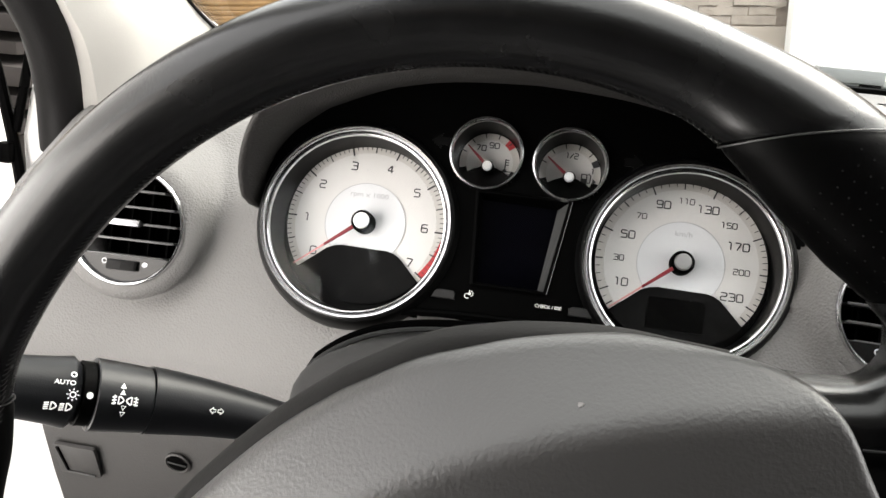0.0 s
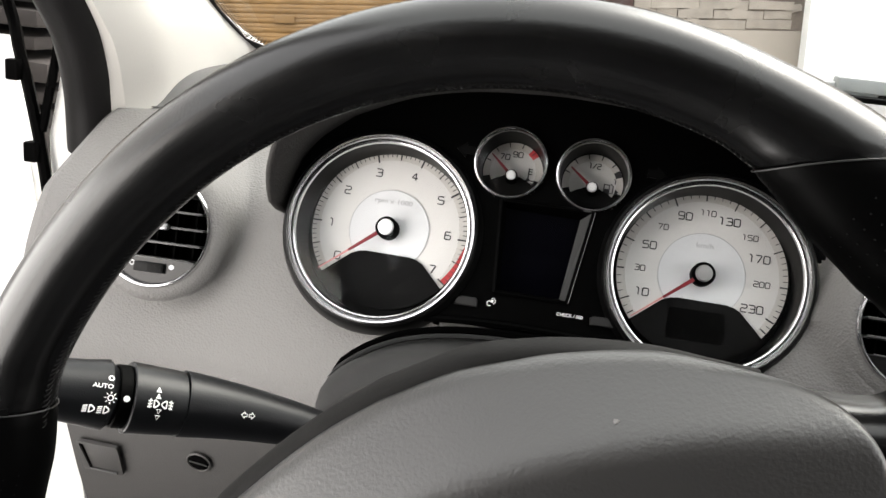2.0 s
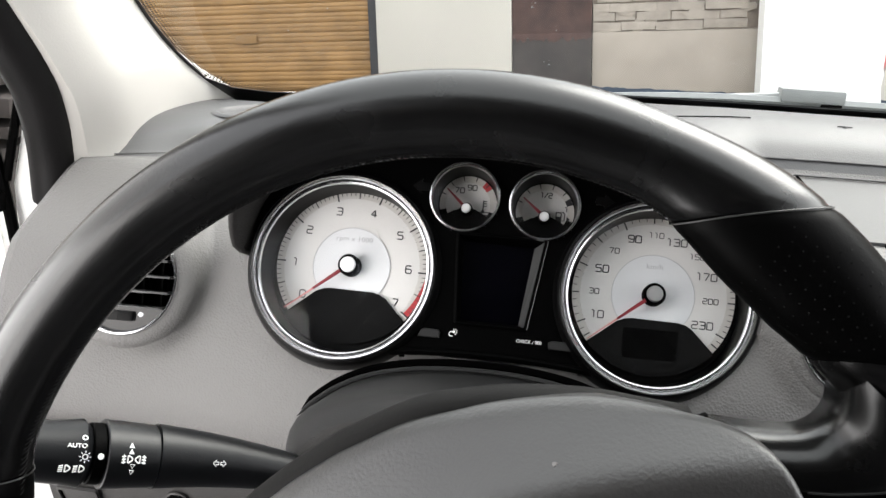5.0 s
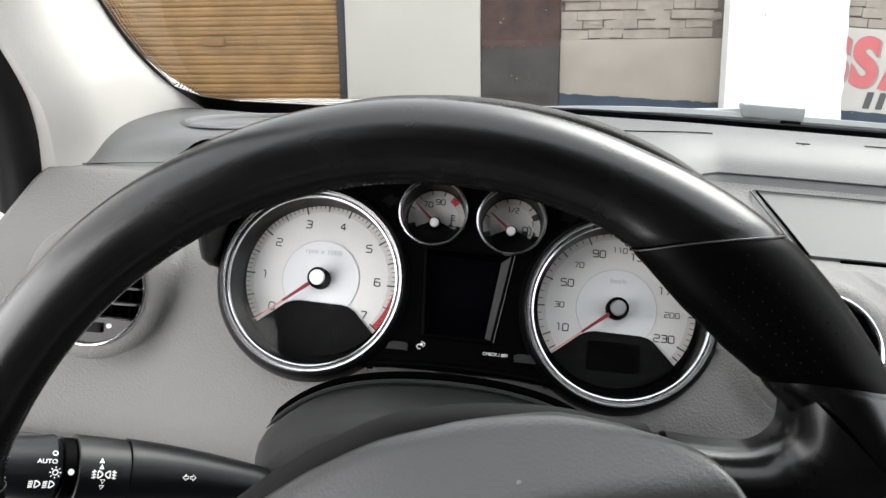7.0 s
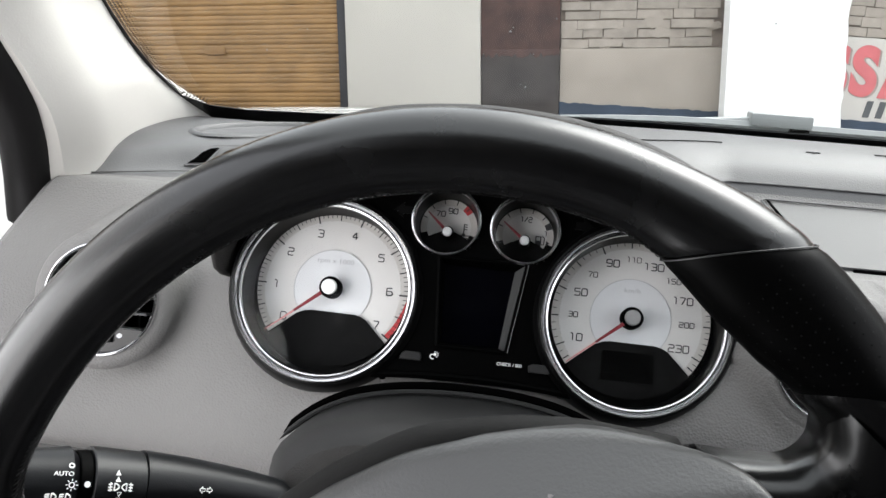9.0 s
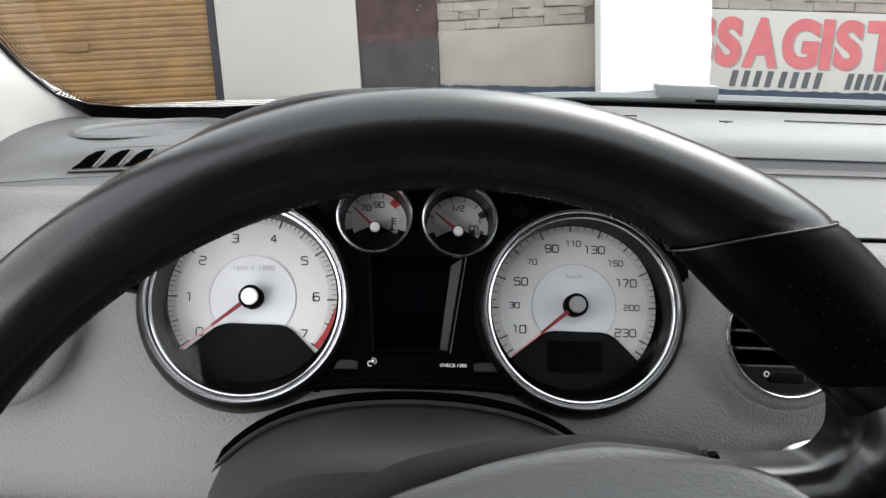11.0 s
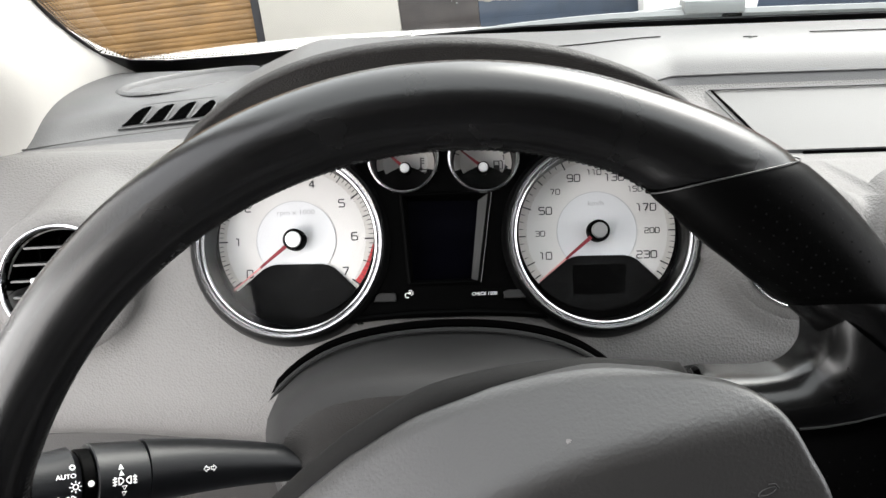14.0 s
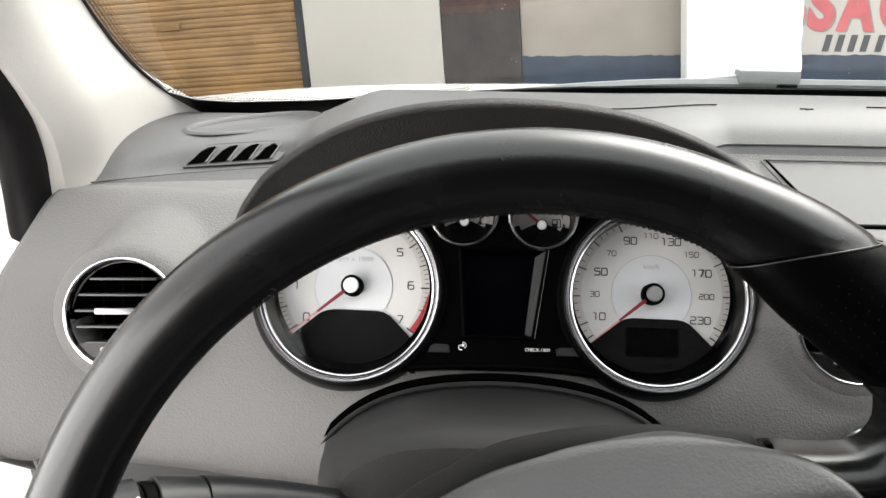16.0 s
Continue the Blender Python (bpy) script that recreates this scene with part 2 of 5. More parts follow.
def box(x0, x1, y0, y1, z0, z1, bevel=0.0, bm=None):
    own = bmesh.new()
    bmesh.ops.create_cube(own, size=1, matrix=Matrix.Translation(((x0 + x1) / 2, (y0 + y1) / 2, (z0 + z1) / 2)) @ Matrix.Diagonal((x1 - x0, y1 - y0, z1 - z0, 1)))
    if bevel:
        bmesh.ops.bevel(own, geom=own.edges[:], offset=bevel, segments=2, profile=0.6, affect="EDGES")
    if bm is None:
        return own
    me = bpy.data.meshes.new("joined")
    own.to_mesh(me)
    own.free()
    bm.from_mesh(me)
    bpy.data.meshes.remove(me)
    return bm


def smooth_path(pts, n):
    """A Catmull-Rom curve through points, n steps a span."""
    p = [Vector(q) for q in pts]
    p = [2 * p[0] - p[1]] + p + [2 * p[-1] - p[-2]]
    out = []
    for i in range(1, len(p) - 2):
        for k in range(n):
            t = k / n
            out.append(0.5 * (2 * p[i] + (p[i + 1] - p[i - 1]) * t + (2 * p[i - 1] - 5 * p[i] + 4 * p[i + 1] - p[i + 2]) * t * t + (3 * p[i] - p[i - 1] - 3 * p[i + 1] + p[i + 2]) * t ** 3))
    return out + [p[-2]]


def tube(path, radius, seg=10, closed=False, bm=None, squash=1.0):
    """A round bar along a path; radius is a number or one for each point."""
    n = len(path)
    rows, up = [], Vector((0, 0, 1))
    for i, p in enumerate(path):
        a, b = (path[i - 1], path[(i + 1) % n]) if closed else (path[max(0, i - 1)], path[min(n - 1, i + 1)])
        d = (Vector(b) - Vector(a)).normalized()
        s = d.cross(up)
        s = s.normalized() if s.length > 0.05 else d.cross(Vector((0, 1, 0))).normalized()
        u = s.cross(d)
        r = float(radius[i]) if hasattr(radius, "__len__") else float(radius)
        rows.append([Vector(p) + r * (math.cos(2 * math.pi * k / seg) * s + squash * math.sin(2 * math.pi * k / seg) * u) for k in range(seg)])
    bm = grid(rows, close_u=closed, close_v=True, bm=bm)
    if not closed:
        bm.verts.ensure_lookup_table()
        v = bm.verts[-n * seg:]
        bm.faces.new(v[:seg][::-1])
        bm.faces.new(v[-seg:])
    return bm


def arc2(cx, cy, r, a0, a1, n=8):
    return [(cx + r * math.cos(radians(a0 + (a1 - a0) * k / n)), cy + r * math.sin(radians(a0 + (a1 - a0) * k / n))) for k in range(n + 1)]


def rounded(x0, x1, y0, y1, r, n=5):
    """The outline of a rectangle with round corners."""
    return arc2(x1 - r, y1 - r, r, 0, 90, n) + arc2(x0 + r, y1 - r, r, 90, 180, n) + arc2(x0 + r, y0 + r, r, 180, 270, n) + arc2(x1 - r, y0 + r, r, 270, 360, n)


def lettering(words, size, x, y, h, bm=None, stretch=1.0, turn=0.0, depth=0.00012, lean=0.0, m=None, bold=0.0):
    """Words as flat raised print, centred on (x, y) at height h."""
    c = bpy.data.curves.new("words", "FONT")
    c.body, c.size, c.align_x, c.align_y, c.extrude, c.shear, c.offset = words, size, "CENTER", "CENTER", depth, lean, bold
    o = bpy.data.objects.new("words", c)
    me = bpy.data.meshes.new_from_object(o)
    me.transform((m or Matrix()) @ Matrix.Translation((x, y, h)) @ Matrix.Rotation(radians(turn), 4, "Z") @ Matrix.Diagonal((stretch, 1, 1, 1)))
    bm = bm or bmesh.new()
    bm.from_mesh(me)
    bpy.data.objects.remove(o)
    bpy.data.curves.remove(c)
    bpy.data.meshes.remove(me)
    return bm


STROKES = {"0": [[(0, 0), (0, 1), (1, 1), (1, 0), (0, 0)]], "1": [[(0.2, 1), (0.62, 1), (0.62, 0)]], "2": [[(0, 1), (1, 1), (1, 0.52), (0, 0.52), (0, 0), (1, 0)]],
           "3": [[(0, 1), (1, 1), (1, 0), (0, 0)], [(0.25, 0.52), (1, 0.52)]], "4": [[(0.72, 0), (0.72, 1), (0, 0.28), (1, 0.28)]], "5": [[(1, 1), (0, 1), (0, 0.55), (1, 0.55), (1, 0), (0, 0)]],
           "6": [[(0.95, 1), (0, 1), (0, 0), (1, 0), (1, 0.55), (0, 0.55)]], "7": [[(0, 1), (1, 1), (0.35, 0)]], "9": [[(0.05, 0), (1, 0), (1, 1), (0, 1), (0, 0.45), (1, 0.45)]], "/": [[(0, 0), (1, 1)]]}


def figures(word, size, x, y, h, stretch=1.0, weight=0.054):
    """Wide square-shouldered figures as a flat raised line, centred on (x, y) at height h."""
    bm, high = bmesh.new(), 0.72 * size
    wide, gap = 0.78 * high * stretch, 0.24 * high * stretch
    x0 = x - (len(word) * wide + (len(word) - 1) * gap) / 2
    for n, sign_ in enumerate(word):
        for line in STROKES[sign_]:
            pts = []
            for k, (u, v) in enumerate(line):
                p = Vector((x0 + n * (wide + gap) + u * wide, y - high / 2 + v * high, h))
                if 0 < k < len(line) - 1:
                    a, b = (Vector((x0 + n * (wide + gap) + q[0] * wide, y - high / 2 + q[1] * high, h)) for q in (line[k - 1], line[k + 1]))
                    r = 0.20 * high
                    p0, p1 = p + (a - p).normalized() * r, p + (b - p).normalized() * r
                    pts += [(1 - t) ** 2 * p0 + 2 * t * (1 - t) * p + t * t * p1 for t in (0, 0.33, 0.67, 1)]
                else:
                    pts.append(p)
            tube(pts, weight * size, 6, bm=bm, squash=0.5)
    return bm


def mix(a, b, t):
    return a + (b - a) * t


def lerp_table(table, x):
    """Straight interpolation in rows of (x, value)."""
    if x <= table[0][0]:
        return table[0][1]
    for (x0, v0), (x1, v1) in zip(table, table[1:]):
        if x <= x1:
            return mix(v0, v1, (x - x0) / (x1 - x0))
    return table[-1][1]


def frame_at(o, x, y):
    """A pose at o with the given x and y axes."""
    x, y = Vector(x).normalized(), Vector(y).normalized()
    z = x.cross(y)
    return Matrix.Translation(o) @ Matrix((x, y, z)).transposed().to_4x4()


# ---- frames of reference in the car (x right, y ahead, z up; ground at z = 0) ----
LEAN_C, LEAN_W, TURN_W = radians(23.4), radians(9.57), radians(24.0)
CLUSTER = frame_at((0, 0.6, 1.0), (1, 0, 0), (0, math.sin(LEAN_C), math.cos(LEAN_C)))
WHEEL = frame_at((0.002, 0.317, 0.9544), (1, 0, 0), (0, math.sin(LEAN_W), math.cos(LEAN_W))) @ Matrix.Rotation(TURN_W, 4, "Z")
VENT_L, VENT_R, VENT_C = Vector((-0.2387, 0.583, 0.9822)), Vector((0.2055, 0.5610, 0.9982)), Vector((0.2885, 0.5610, 1.0015))

# ---- street: sloping ground, house front across the way ----
OUT = Matrix.Translation((0, 5.4, 0)) @ Matrix((Vector((1, -0.04, 0.086)).normalized(), Vector((0.04, 1, -0.001)).normalized(), Vector((-0.086, 0.0, 1)).normalized())).transposed().to_4x4()
M_ASPHALT = material("worn_asphalt", (0.16, 0.155, 0.15), 0.9, grain=0.5, grain_scale=90, mottle=0.25, mottle_scale=1.5, kind="noise")
M_PLASTER = material("cream_plaster", (0.50, 0.475, 0.43), 0.9, grain=0.4, grain_scale=60, mottle=0.10, mottle_scale=2.5, kind="noise")
M_PLASTER_B = material("beige_plaster", (0.33, 0.290, 0.25), 0.9, grain=0.5, grain_scale=50, mottle=0.22, mottle_scale=5, kind="noise")
M_BRICK = material("limewashed_brick", (0.325, 0.286, 0.247), 0.9, grain=0.6, grain_scale=70, mottle=0.3, mottle_scale=14, kind="noise")
bn, bl = M_BRICK.node_tree.nodes, M_BRICK.node_tree.links
info, tone = bn.new("ShaderNodeObjectInfo"), bn.new("ShaderNodeHueSaturation")
span = bn.new("ShaderNodeMapRange")
span.inputs["To Min"].default_value, span.inputs["To Max"].default_value = 0.92, 1.08
bl.new(info.outputs["Random"], span.inputs[0])
bl.new(span.outputs[0], tone.inputs["Value"])
bl.new(bn["Principled BSDF"].inputs["Base Color"].links[0].from_socket, tone.inputs["Color"])
bl.new(tone.outputs[0], bn["Principled BSDF"].inputs["Base Color"])
M_MORTAR = material("dull_mortar", (0.165, 0.135, 0.112), 0.95, grain=0.5, grain_scale=80, mottle=0.45, mottle_scale=20, kind="noise")
M_DARKPIER = material("dark_brown_paint", (0.036, 0.030, 0.028), 0.8, grain=0.3, grain_scale=60, mottle=0.9, mottle_scale=7, kind="noise")
M_REDPIER = material("dull_red_paint", (0.060, 0.030, 0.025), 0.8, grain=0.3, grain_scale=60, mottle=0.9, mottle_scale=11, kind="noise")
M_BLUE = material("blue_dado_paint", (0.036, 0.053, 0.082), 0.7, grain=0.3, grain_scale=60, mottle=0.5, mottle_scale=6, kind="noise")
M_LIME = material("white_limewash", (0.86, 0.86, 0.85), 0.9, grain=0.3, grain_scale=60, mottle=0.02, mottle_scale=4, kind="noise")
M_SHUTTER = material("brown_shutter_paint", (0.265, 0.148, 0.054), 0.5, grain=0.3, grain_scale=40, mottle=0.5, mottle_scale=6, kind="noise")
M_SHUTTER_D = material("shutter_guide_steel", (0.025, 0.025, 0.03), 0.6, mottle=0.2)
M_SIGN = material("off_white_sign_wall", (0.50, 0.475, 0.44), 0.85, grain=0.4, grain_scale=60, mottle=0.10, mottle_scale=5, kind="noise")
M_SIGN_RED = material("faded_red_sign_paint", (0.55, 0.13, 0.14), 0.7, mottle=0.25, mottle_scale=14)
M_TIMBER = material("dark_weathered_timber", (0.022, 0.018, 0.016), 0.85, grain=0.3, grain_scale=60, mottle=0.5, mottle_scale=14, kind="noise")
M_SIGN_SHADE = material("dull_sign_shade", (0.30, 0.24, 0.22), 0.8, mottle=0.3, mottle_scale=14)
M_SIGN_INK = material("dark_sign_paint", (0.07, 0.075, 0.08), 0.8, mottle=0.3, mottle_scale=14)

bm = grid([[Vector((x, y, -0.02 + 0.086 * max(-12, min(12, x)))) for x in (-400, -12, -4, 0, 4, 12, 400)] for y in (-400, -8, 0, 5, 12, 400)])
solid("ground", bm, M_ASPHALT, "worn grey asphalt street, sloping sideways", "ground", kind="structure")


OUT_S = OUT @ Matrix.Translation((1.8, 0, 0.62)) @ Matrix.Rotation(radians(4.5), 4, "Y") @ Matrix.Translation((-1.8, 0, -0.62))


def wall_block(name, mat, x0, x1, z0, z1, y0, y1, label, bevel=0.01, m=OUT):
    return solid(name, box(x0, x1, y0, y1, z0, z1, bevel), mat, label, "wall", m, kind="structure")


wall_block("wall_behind", M_PLASTER_B, -9, 9, -1.2, 3.6, 0.12, 0.4, "plain plastered house front", 0)
wall_block("wall_pier", M_PLASTER, -1.036, -0.2255, -1.0, 3.55, -0.06, 0.12, "smooth cream plastered pier beside a shutter")
dark = wall_block("wall_dark_pier", M_DARKPIER, -0.2235, 0.235, -1.0, 1.036, -0.05, 0.12, "dark brown painted pier, dusty")
red = wall_block("wall_red_pier", M_REDPIER, -0.2235, 0.235, 1.038, 3.55, -0.05, 0.12, "dull red painted pier, flaking")
rr = random.Random(8)
drip = [(-0.2235, 1.06)] + [(-0.2235 + 0.4585 * k / 30, 1.030 + rr.uniform(-0.022, 0.012)) for k in range(31)] + [(0.235, 1.06)]
bm = prism(drip, 0.05, 0.0515)
bmesh.ops.rotate(bm, cent=(0, 0, 0), matrix=Matrix.Rotation(radians(90), 3, "X"), verts=bm.verts[:])
part("ragged_paint_edge", bm, M_REDPIER, red, "ragged lower edge of the red paint")
wall_block("wall_plaster", M_PLASTER_B, 0.237, 1.30, 0.50, 1.060, -0.03, 0.12, "beige plaster band under bare bricks")
def dado(name, outline, m, label):
    """A painted band a little proud of the wall, with its own outline in the wall's plane."""
    return solid(name, prism(outline, 0, 0.012), M_BLUE, label, "wall", m @ Matrix.Translation((0, -0.026, 0)) @ Matrix.Rotation(radians(90), 4, "X"), kind="structure")


rd = random.Random(11)
dado("wall_dado", [(0.237, -1.0), (1.30, -1.0)] + [(1.30 - 0.02 * k, 0.690 + 0.0012 * k + rd.uniform(-0.004, 0.004)) for k in range(53)] + [(0.237, 0.757)], OUT, "chipped blue dado along the wall")
wall_block("wall_sign", M_SIGN, 1.60, 4.6, -1.0, 1.112, -0.03, 0.12, "off-white wall with painted red lettering", m=OUT_S)
dado("wall_sign_dado", [(1.60, -1.0), (4.6, -1.0)] + [(4.6 - 0.03 * k, 0.660 + rd.uniform(-0.005, 0.005)) for k in range(101)], OUT_S, "chipped blue dado under the lettering")
brick_wall = wall_block("wall_mortar", M_MORTAR, 0.237, 1.30, 1.062, 3.5, 0.0, 0.12, "rough mortar between old bricks", 0)
sign_bricks = wall_block("wall_sign_mortar", M_MORTAR, 1.60, 4.6, 1.114, 3.5, 0.0, 0.12, "rough mortar between old bricks", 0, OUT_S)

# old limewashed bricks above the plaster
def lay_bricks(wall, x0, x1, z0, courses, seed):
    rb = random.Random(seed)
    meshes = []
    for k in range(6):
        bm = box(-0.5, 0.5, -0.012 - 0.003 * (k % 3), 0.02, -0.5, 0.5)
        bmesh.ops.subdivide_edges(bm, edges=[e for e in bm.edges if abs(e.verts[0].co.x - e.verts[1].co.x) > 0.5], cuts=2)
        for v in bm.verts:
            v.co += Vector((rb.uniform(-0.010, 0.010), rb.uniform(-0.0015, 0.0015), rb.uniform(-0.05, 0.05)))
        meshes.append(mesh_of("brick", bm, M_BRICK, 15))
    for c in range(courses):
        x = x0 - rb.uniform(0.0, 0.14)
        while x < x1 - 0.05:
            w = rb.uniform(0.19, 0.27) if rb.random() < 0.75 else rb.uniform(0.11, 0.16)
            a, b = max(x, x0), min(x + w, x1)
            if b - a > 0.04:
                o = new("brick", meshes[rb.randrange(6)])
                o.parent = wall
                o.location, o.scale = ((a + b) / 2, rb.uniform(-0.004, 0.006), z0 + 0.053 * (c + 0.5) + rb.uniform(-0.003, 0.003)), (b - a - rb.uniform(0.002, 0.007), 1, 0.0475 + rb.uniform(-0.004, 0.004))
                o.rotation_euler = (0, radians(rb.uniform(-1.2, 1.2)), 0)
            x += w
    # old plaster left smeared over the courses
    for k in range(int(13 * (x1 - x0))):
        cx, cz = rb.uniform(x0, x1), z0 + rb.uniform(-0.01, 0.053 * courses * 0.8) * rb.random()
        wide, tall = rb.uniform(0.03, 0.11), rb.uniform(0.015, 0.045)
        loop = []
        for j in range(11):
            q = rb.uniform(0.6, 1.15)
            loop.append((min(x1, max(x0, cx + q * wide * math.cos(0.571 * j))), cz + q * tall * math.sin(0.571 * j)))
        bm = prism(loop, 0, rb.uniform(0.012, 0.0165))
        bmesh.ops.rotate(bm, cent=(0, 0, 0), matrix=Matrix.Rotation(radians(90), 3, "X"), verts=bm.verts[:])
        part("plaster_patch", bm, M_PLASTER_B, wall)


# white pier with a ragged edge
rnd = random.Random(4)
edge = [(1.752 + rnd.uniform(-0.008, 0.008), -1.0 + 0.05 * k) for k in range(92)]
bm = prism([(1.138, 3.55), (1.146, -1.0)] + edge, 0, 0.2)
solid("wall_white_pier", bm, M_LIME, "bright limewashed pier with a ragged edge", "wall", OUT @ Matrix.Translation((0, -0.06, 0)) @ Matrix.Rotation(radians(90), 4, "X"), kind="structure")

# roller shutter: curved slats between guides
shutter = thing("roller_shutter", OUT @ Matrix.Translation((-2.2, 0, 0)), "closed brown steel roller shutter, rust-streaked slats", "shutter")
pitch = 0.058
prof = [(0.0, 0.0), (-0.004, 0.006), (-0.0065, 0.016), (-0.0050, 0.027), (-0.0030, 0.030), (-0.0060, 0.033), (-0.0075, 0.043), (-0.0035, 0.052), (0.003, 0.055), (0.0, 0.058)]
bm = thick(grid([[Vector((x, y, z)) for x in (-2.25, 0, 1.110)] for y, z in prof]), 0.002)
slat_mesh = mesh_of("slat", bm, M_SHUTTER)
for k in range(46):
    o = new("slat", slat_mesh)
    o.parent, o.location = shutter, (0, 0, 0.35 + pitch * k)
part("guide", box(1.110, 1.162, -0.035, 0.03, -1, 3.1, 0.004), M_SHUTTER_D, shutter, "dark steel guide rail")
part("bottom_bar", box(-2.25, 1.05, -0.02, 0.02, 0.25, 0.35, 0.006), M_SHUTTER_D, shutter, "dark bottom bar")
part("lock", lathe([(0.0, -0.012), (0.018, -0.012), (0.024, 0.0)], 20), M_SATIN, shutter, "round steel lock").matrix_local = pose(0.32, -0.02, 1.07, 90, 0, 0)
part("lock_plate", box(0.25, 0.39, -0.022, -0.012, 1.045, 1.095, 0.006), M_SHUTTER, shutter)

# sign painting
sign = thing("painted_sign", OUT_S @ Matrix.Translation((0, -0.0315, 0)) @ Matrix.Rotation(radians(90), 4, "X"), "hand-painted red sign lettering on an off-white wall", "sign")
def fitted(words, x0, x1, y0, y1, h, bold, depth):
    """Painted words that fill a given field."""
    bm = lettering(words, 0.4, 0, 0, 0, depth=depth, bold=bold)
    xs_w, ys_w = [v.co.x for v in bm.verts], [v.co.y for v in bm.verts]
    sx, sy = (x1 - x0) / (max(xs_w) - min(xs_w)), (y1 - y0) / (max(ys_w) - min(ys_w))
    bmesh.ops.transform(bm, matrix=Matrix.Translation((x0 - min(xs_w) * sx, y0 - min(ys_w) * sy, h)) @ Matrix.Diagonal((sx, sy, 1, 1)), verts=bm.verts[:])
    return bm


LETTERS = (("S", 1.672, 1.812), ("S", 1.826, 1.970), ("A", 1.984, 2.190), ("G", 2.208, 2.420), ("I", 2.434, 2.496), ("S", 2.514, 2.672), ("T", 2.690, 2.890), ("A", 2.900, 3.110))
for word, x0, x1 in LETTERS:
    letter = part("letter", fitted(word, x0, x1, 0.789, 1.073, 0.001, 0.020, 0.0012), M_SIGN_RED, sign, "faded red hand-painted letter")
    part("letter_shadow", fitted(word, x0 + 0.012, x1 + 0.012, 0.783, 1.069, 0.0, 0.020, 0.0008), M_SIGN_SHADE, letter, "dull painted drop shadow")
for nm, x0, step, count, label in (("figure_bar", 1.925, 0.0685, 8, "dark painted figure"), ("writing_bar", 2.602, 0.056, 5, "dark painted sign of writing")):
    for k in range(count):
        x = x0 + step * k + (0.012 if nm == "figure_bar" and k > 3 else 0)
        part(nm, prism([(x, 0.677), (x + 0.036, 0.677), (x + 0.052, 0.770), (x + 0.016, 0.770)], 0.0, 0.0015), M_SIGN_INK, sign, label)
part("arrow", prism([(2.955, 0.700), (3.05, 0.752), (3.05, 0.718), (3.20, 0.718), (3.20, 0.682), (3.05, 0.682), (3.05, 0.648)], 0.0, 0.0015), M_SIGN_INK, sign, "dark painted arrow")

# pale house far to the side, beyond the open door
solid("wall_side_house", box(-9, -8.7, -6, 14, -2, 7, 0), M_LIME, "white rendered house wall in daylight", "wall", kind="structure")

# Unseen wall added behind the car; it cuts sky light from the rear.
solid("wall_behind_car", box(-9, 3.2, -7.3, -7, -2, 4.5, 0), M_PLASTER_B, "plain beige wall added behind the car to cut rear light", "wall", kind="structure")

# ---- the car's shell round the camera ----
roof = solid("ceiling", box(-0.30, 1.03, -1.4, -0.05, 1.605, 1.635, 0.01), M_ROOF, "pale grey fabric roof lining", "ceiling", kind="structure")
car = thing("car_shell", Matrix.Translation((0.36, 0.4, 0.2)), "white hatchback body with glass all round", "car")


def shell(name, bm, mat, label=""):
    bmesh.ops.translate(bm, verts=bm.verts[:], vec=(-0.36, -0.4, -0.2))
    return part(name, bm, mat, car, label)


shell("floor_pan", box(-0.38, 1.10, -1.4, 1.0, 0.18, 0.24, 0.01), M_SEAT, "dark carpeted floor")
shell("rear_wall", box(-0.38, 1.10, -1.46, -1.40, 0.2, 1.60, 0.01), M_SEAT)
shell("rear_quarter", box(1.03, 1.08, -1.4, -0.62, 0.9, 1.55, 0.01), M_SEAT)
shell("right_door_trim", box(1.04, 1.10, -1.4, 0.85, 0.2, 0.95, 0.015), M_SEAT, "dark door trim")
# Unseen dark panel, added to keep side light off the wheel's front.
shell("rear_left_door", box(-0.40, -0.34, -1.4, -0.14, 0.2, 1.60, 0.015), M_SEAT, "added dark panel that keeps side light off the wheel")
shell("far_pillar", box(1.00, 1.06, -0.62, -0.50, 0.9, 1.535, 0.015), M_CREAM)
shell("bulkhead", box(-0.38, 1.10, 0.90, 0.96, 0.2, 1.0, 0.01), M_BLACK)
bonnet_rows = [[Vector((x, y, z - 0.010 - 0.020 * max(0, x + 0.1) - 0.10 * max(0, abs(x - 0.36) - 0.55) ** 2 - 0.045 * (x - 0.36) ** 2)) for x in np.linspace(-0.52, 1.24, 23)] for y, z in ((0.985, 1.046), (1.05, 1.062), (1.10, 1.070), (1.20, 1.074), (1.30, 1.070), (1.40, 1.058), (1.55, 1.032), (1.70, 0.99), (1.85, 0.94), (1.95, 0.86), (1.99, 0.6), (1.98, 0.3))]
shell("bonnet", thick(grid(bonnet_rows), 0.004), M_PAINT, "white painted bonnet")
far_pillar = [[Vector((1.06, 0.95, 1.06)), Vector((1.03, 0.66, 1.22)), Vector((1.0, 0.17, 1.53))], [Vector((1.10, 0.80, 1.04)), Vector((1.07, 0.58, 1.2)), Vector((1.03, 0.09, 1.53))]]
shell("far_windscreen_pillar", thick(grid(far_pillar), 0.02), M_CREAM)

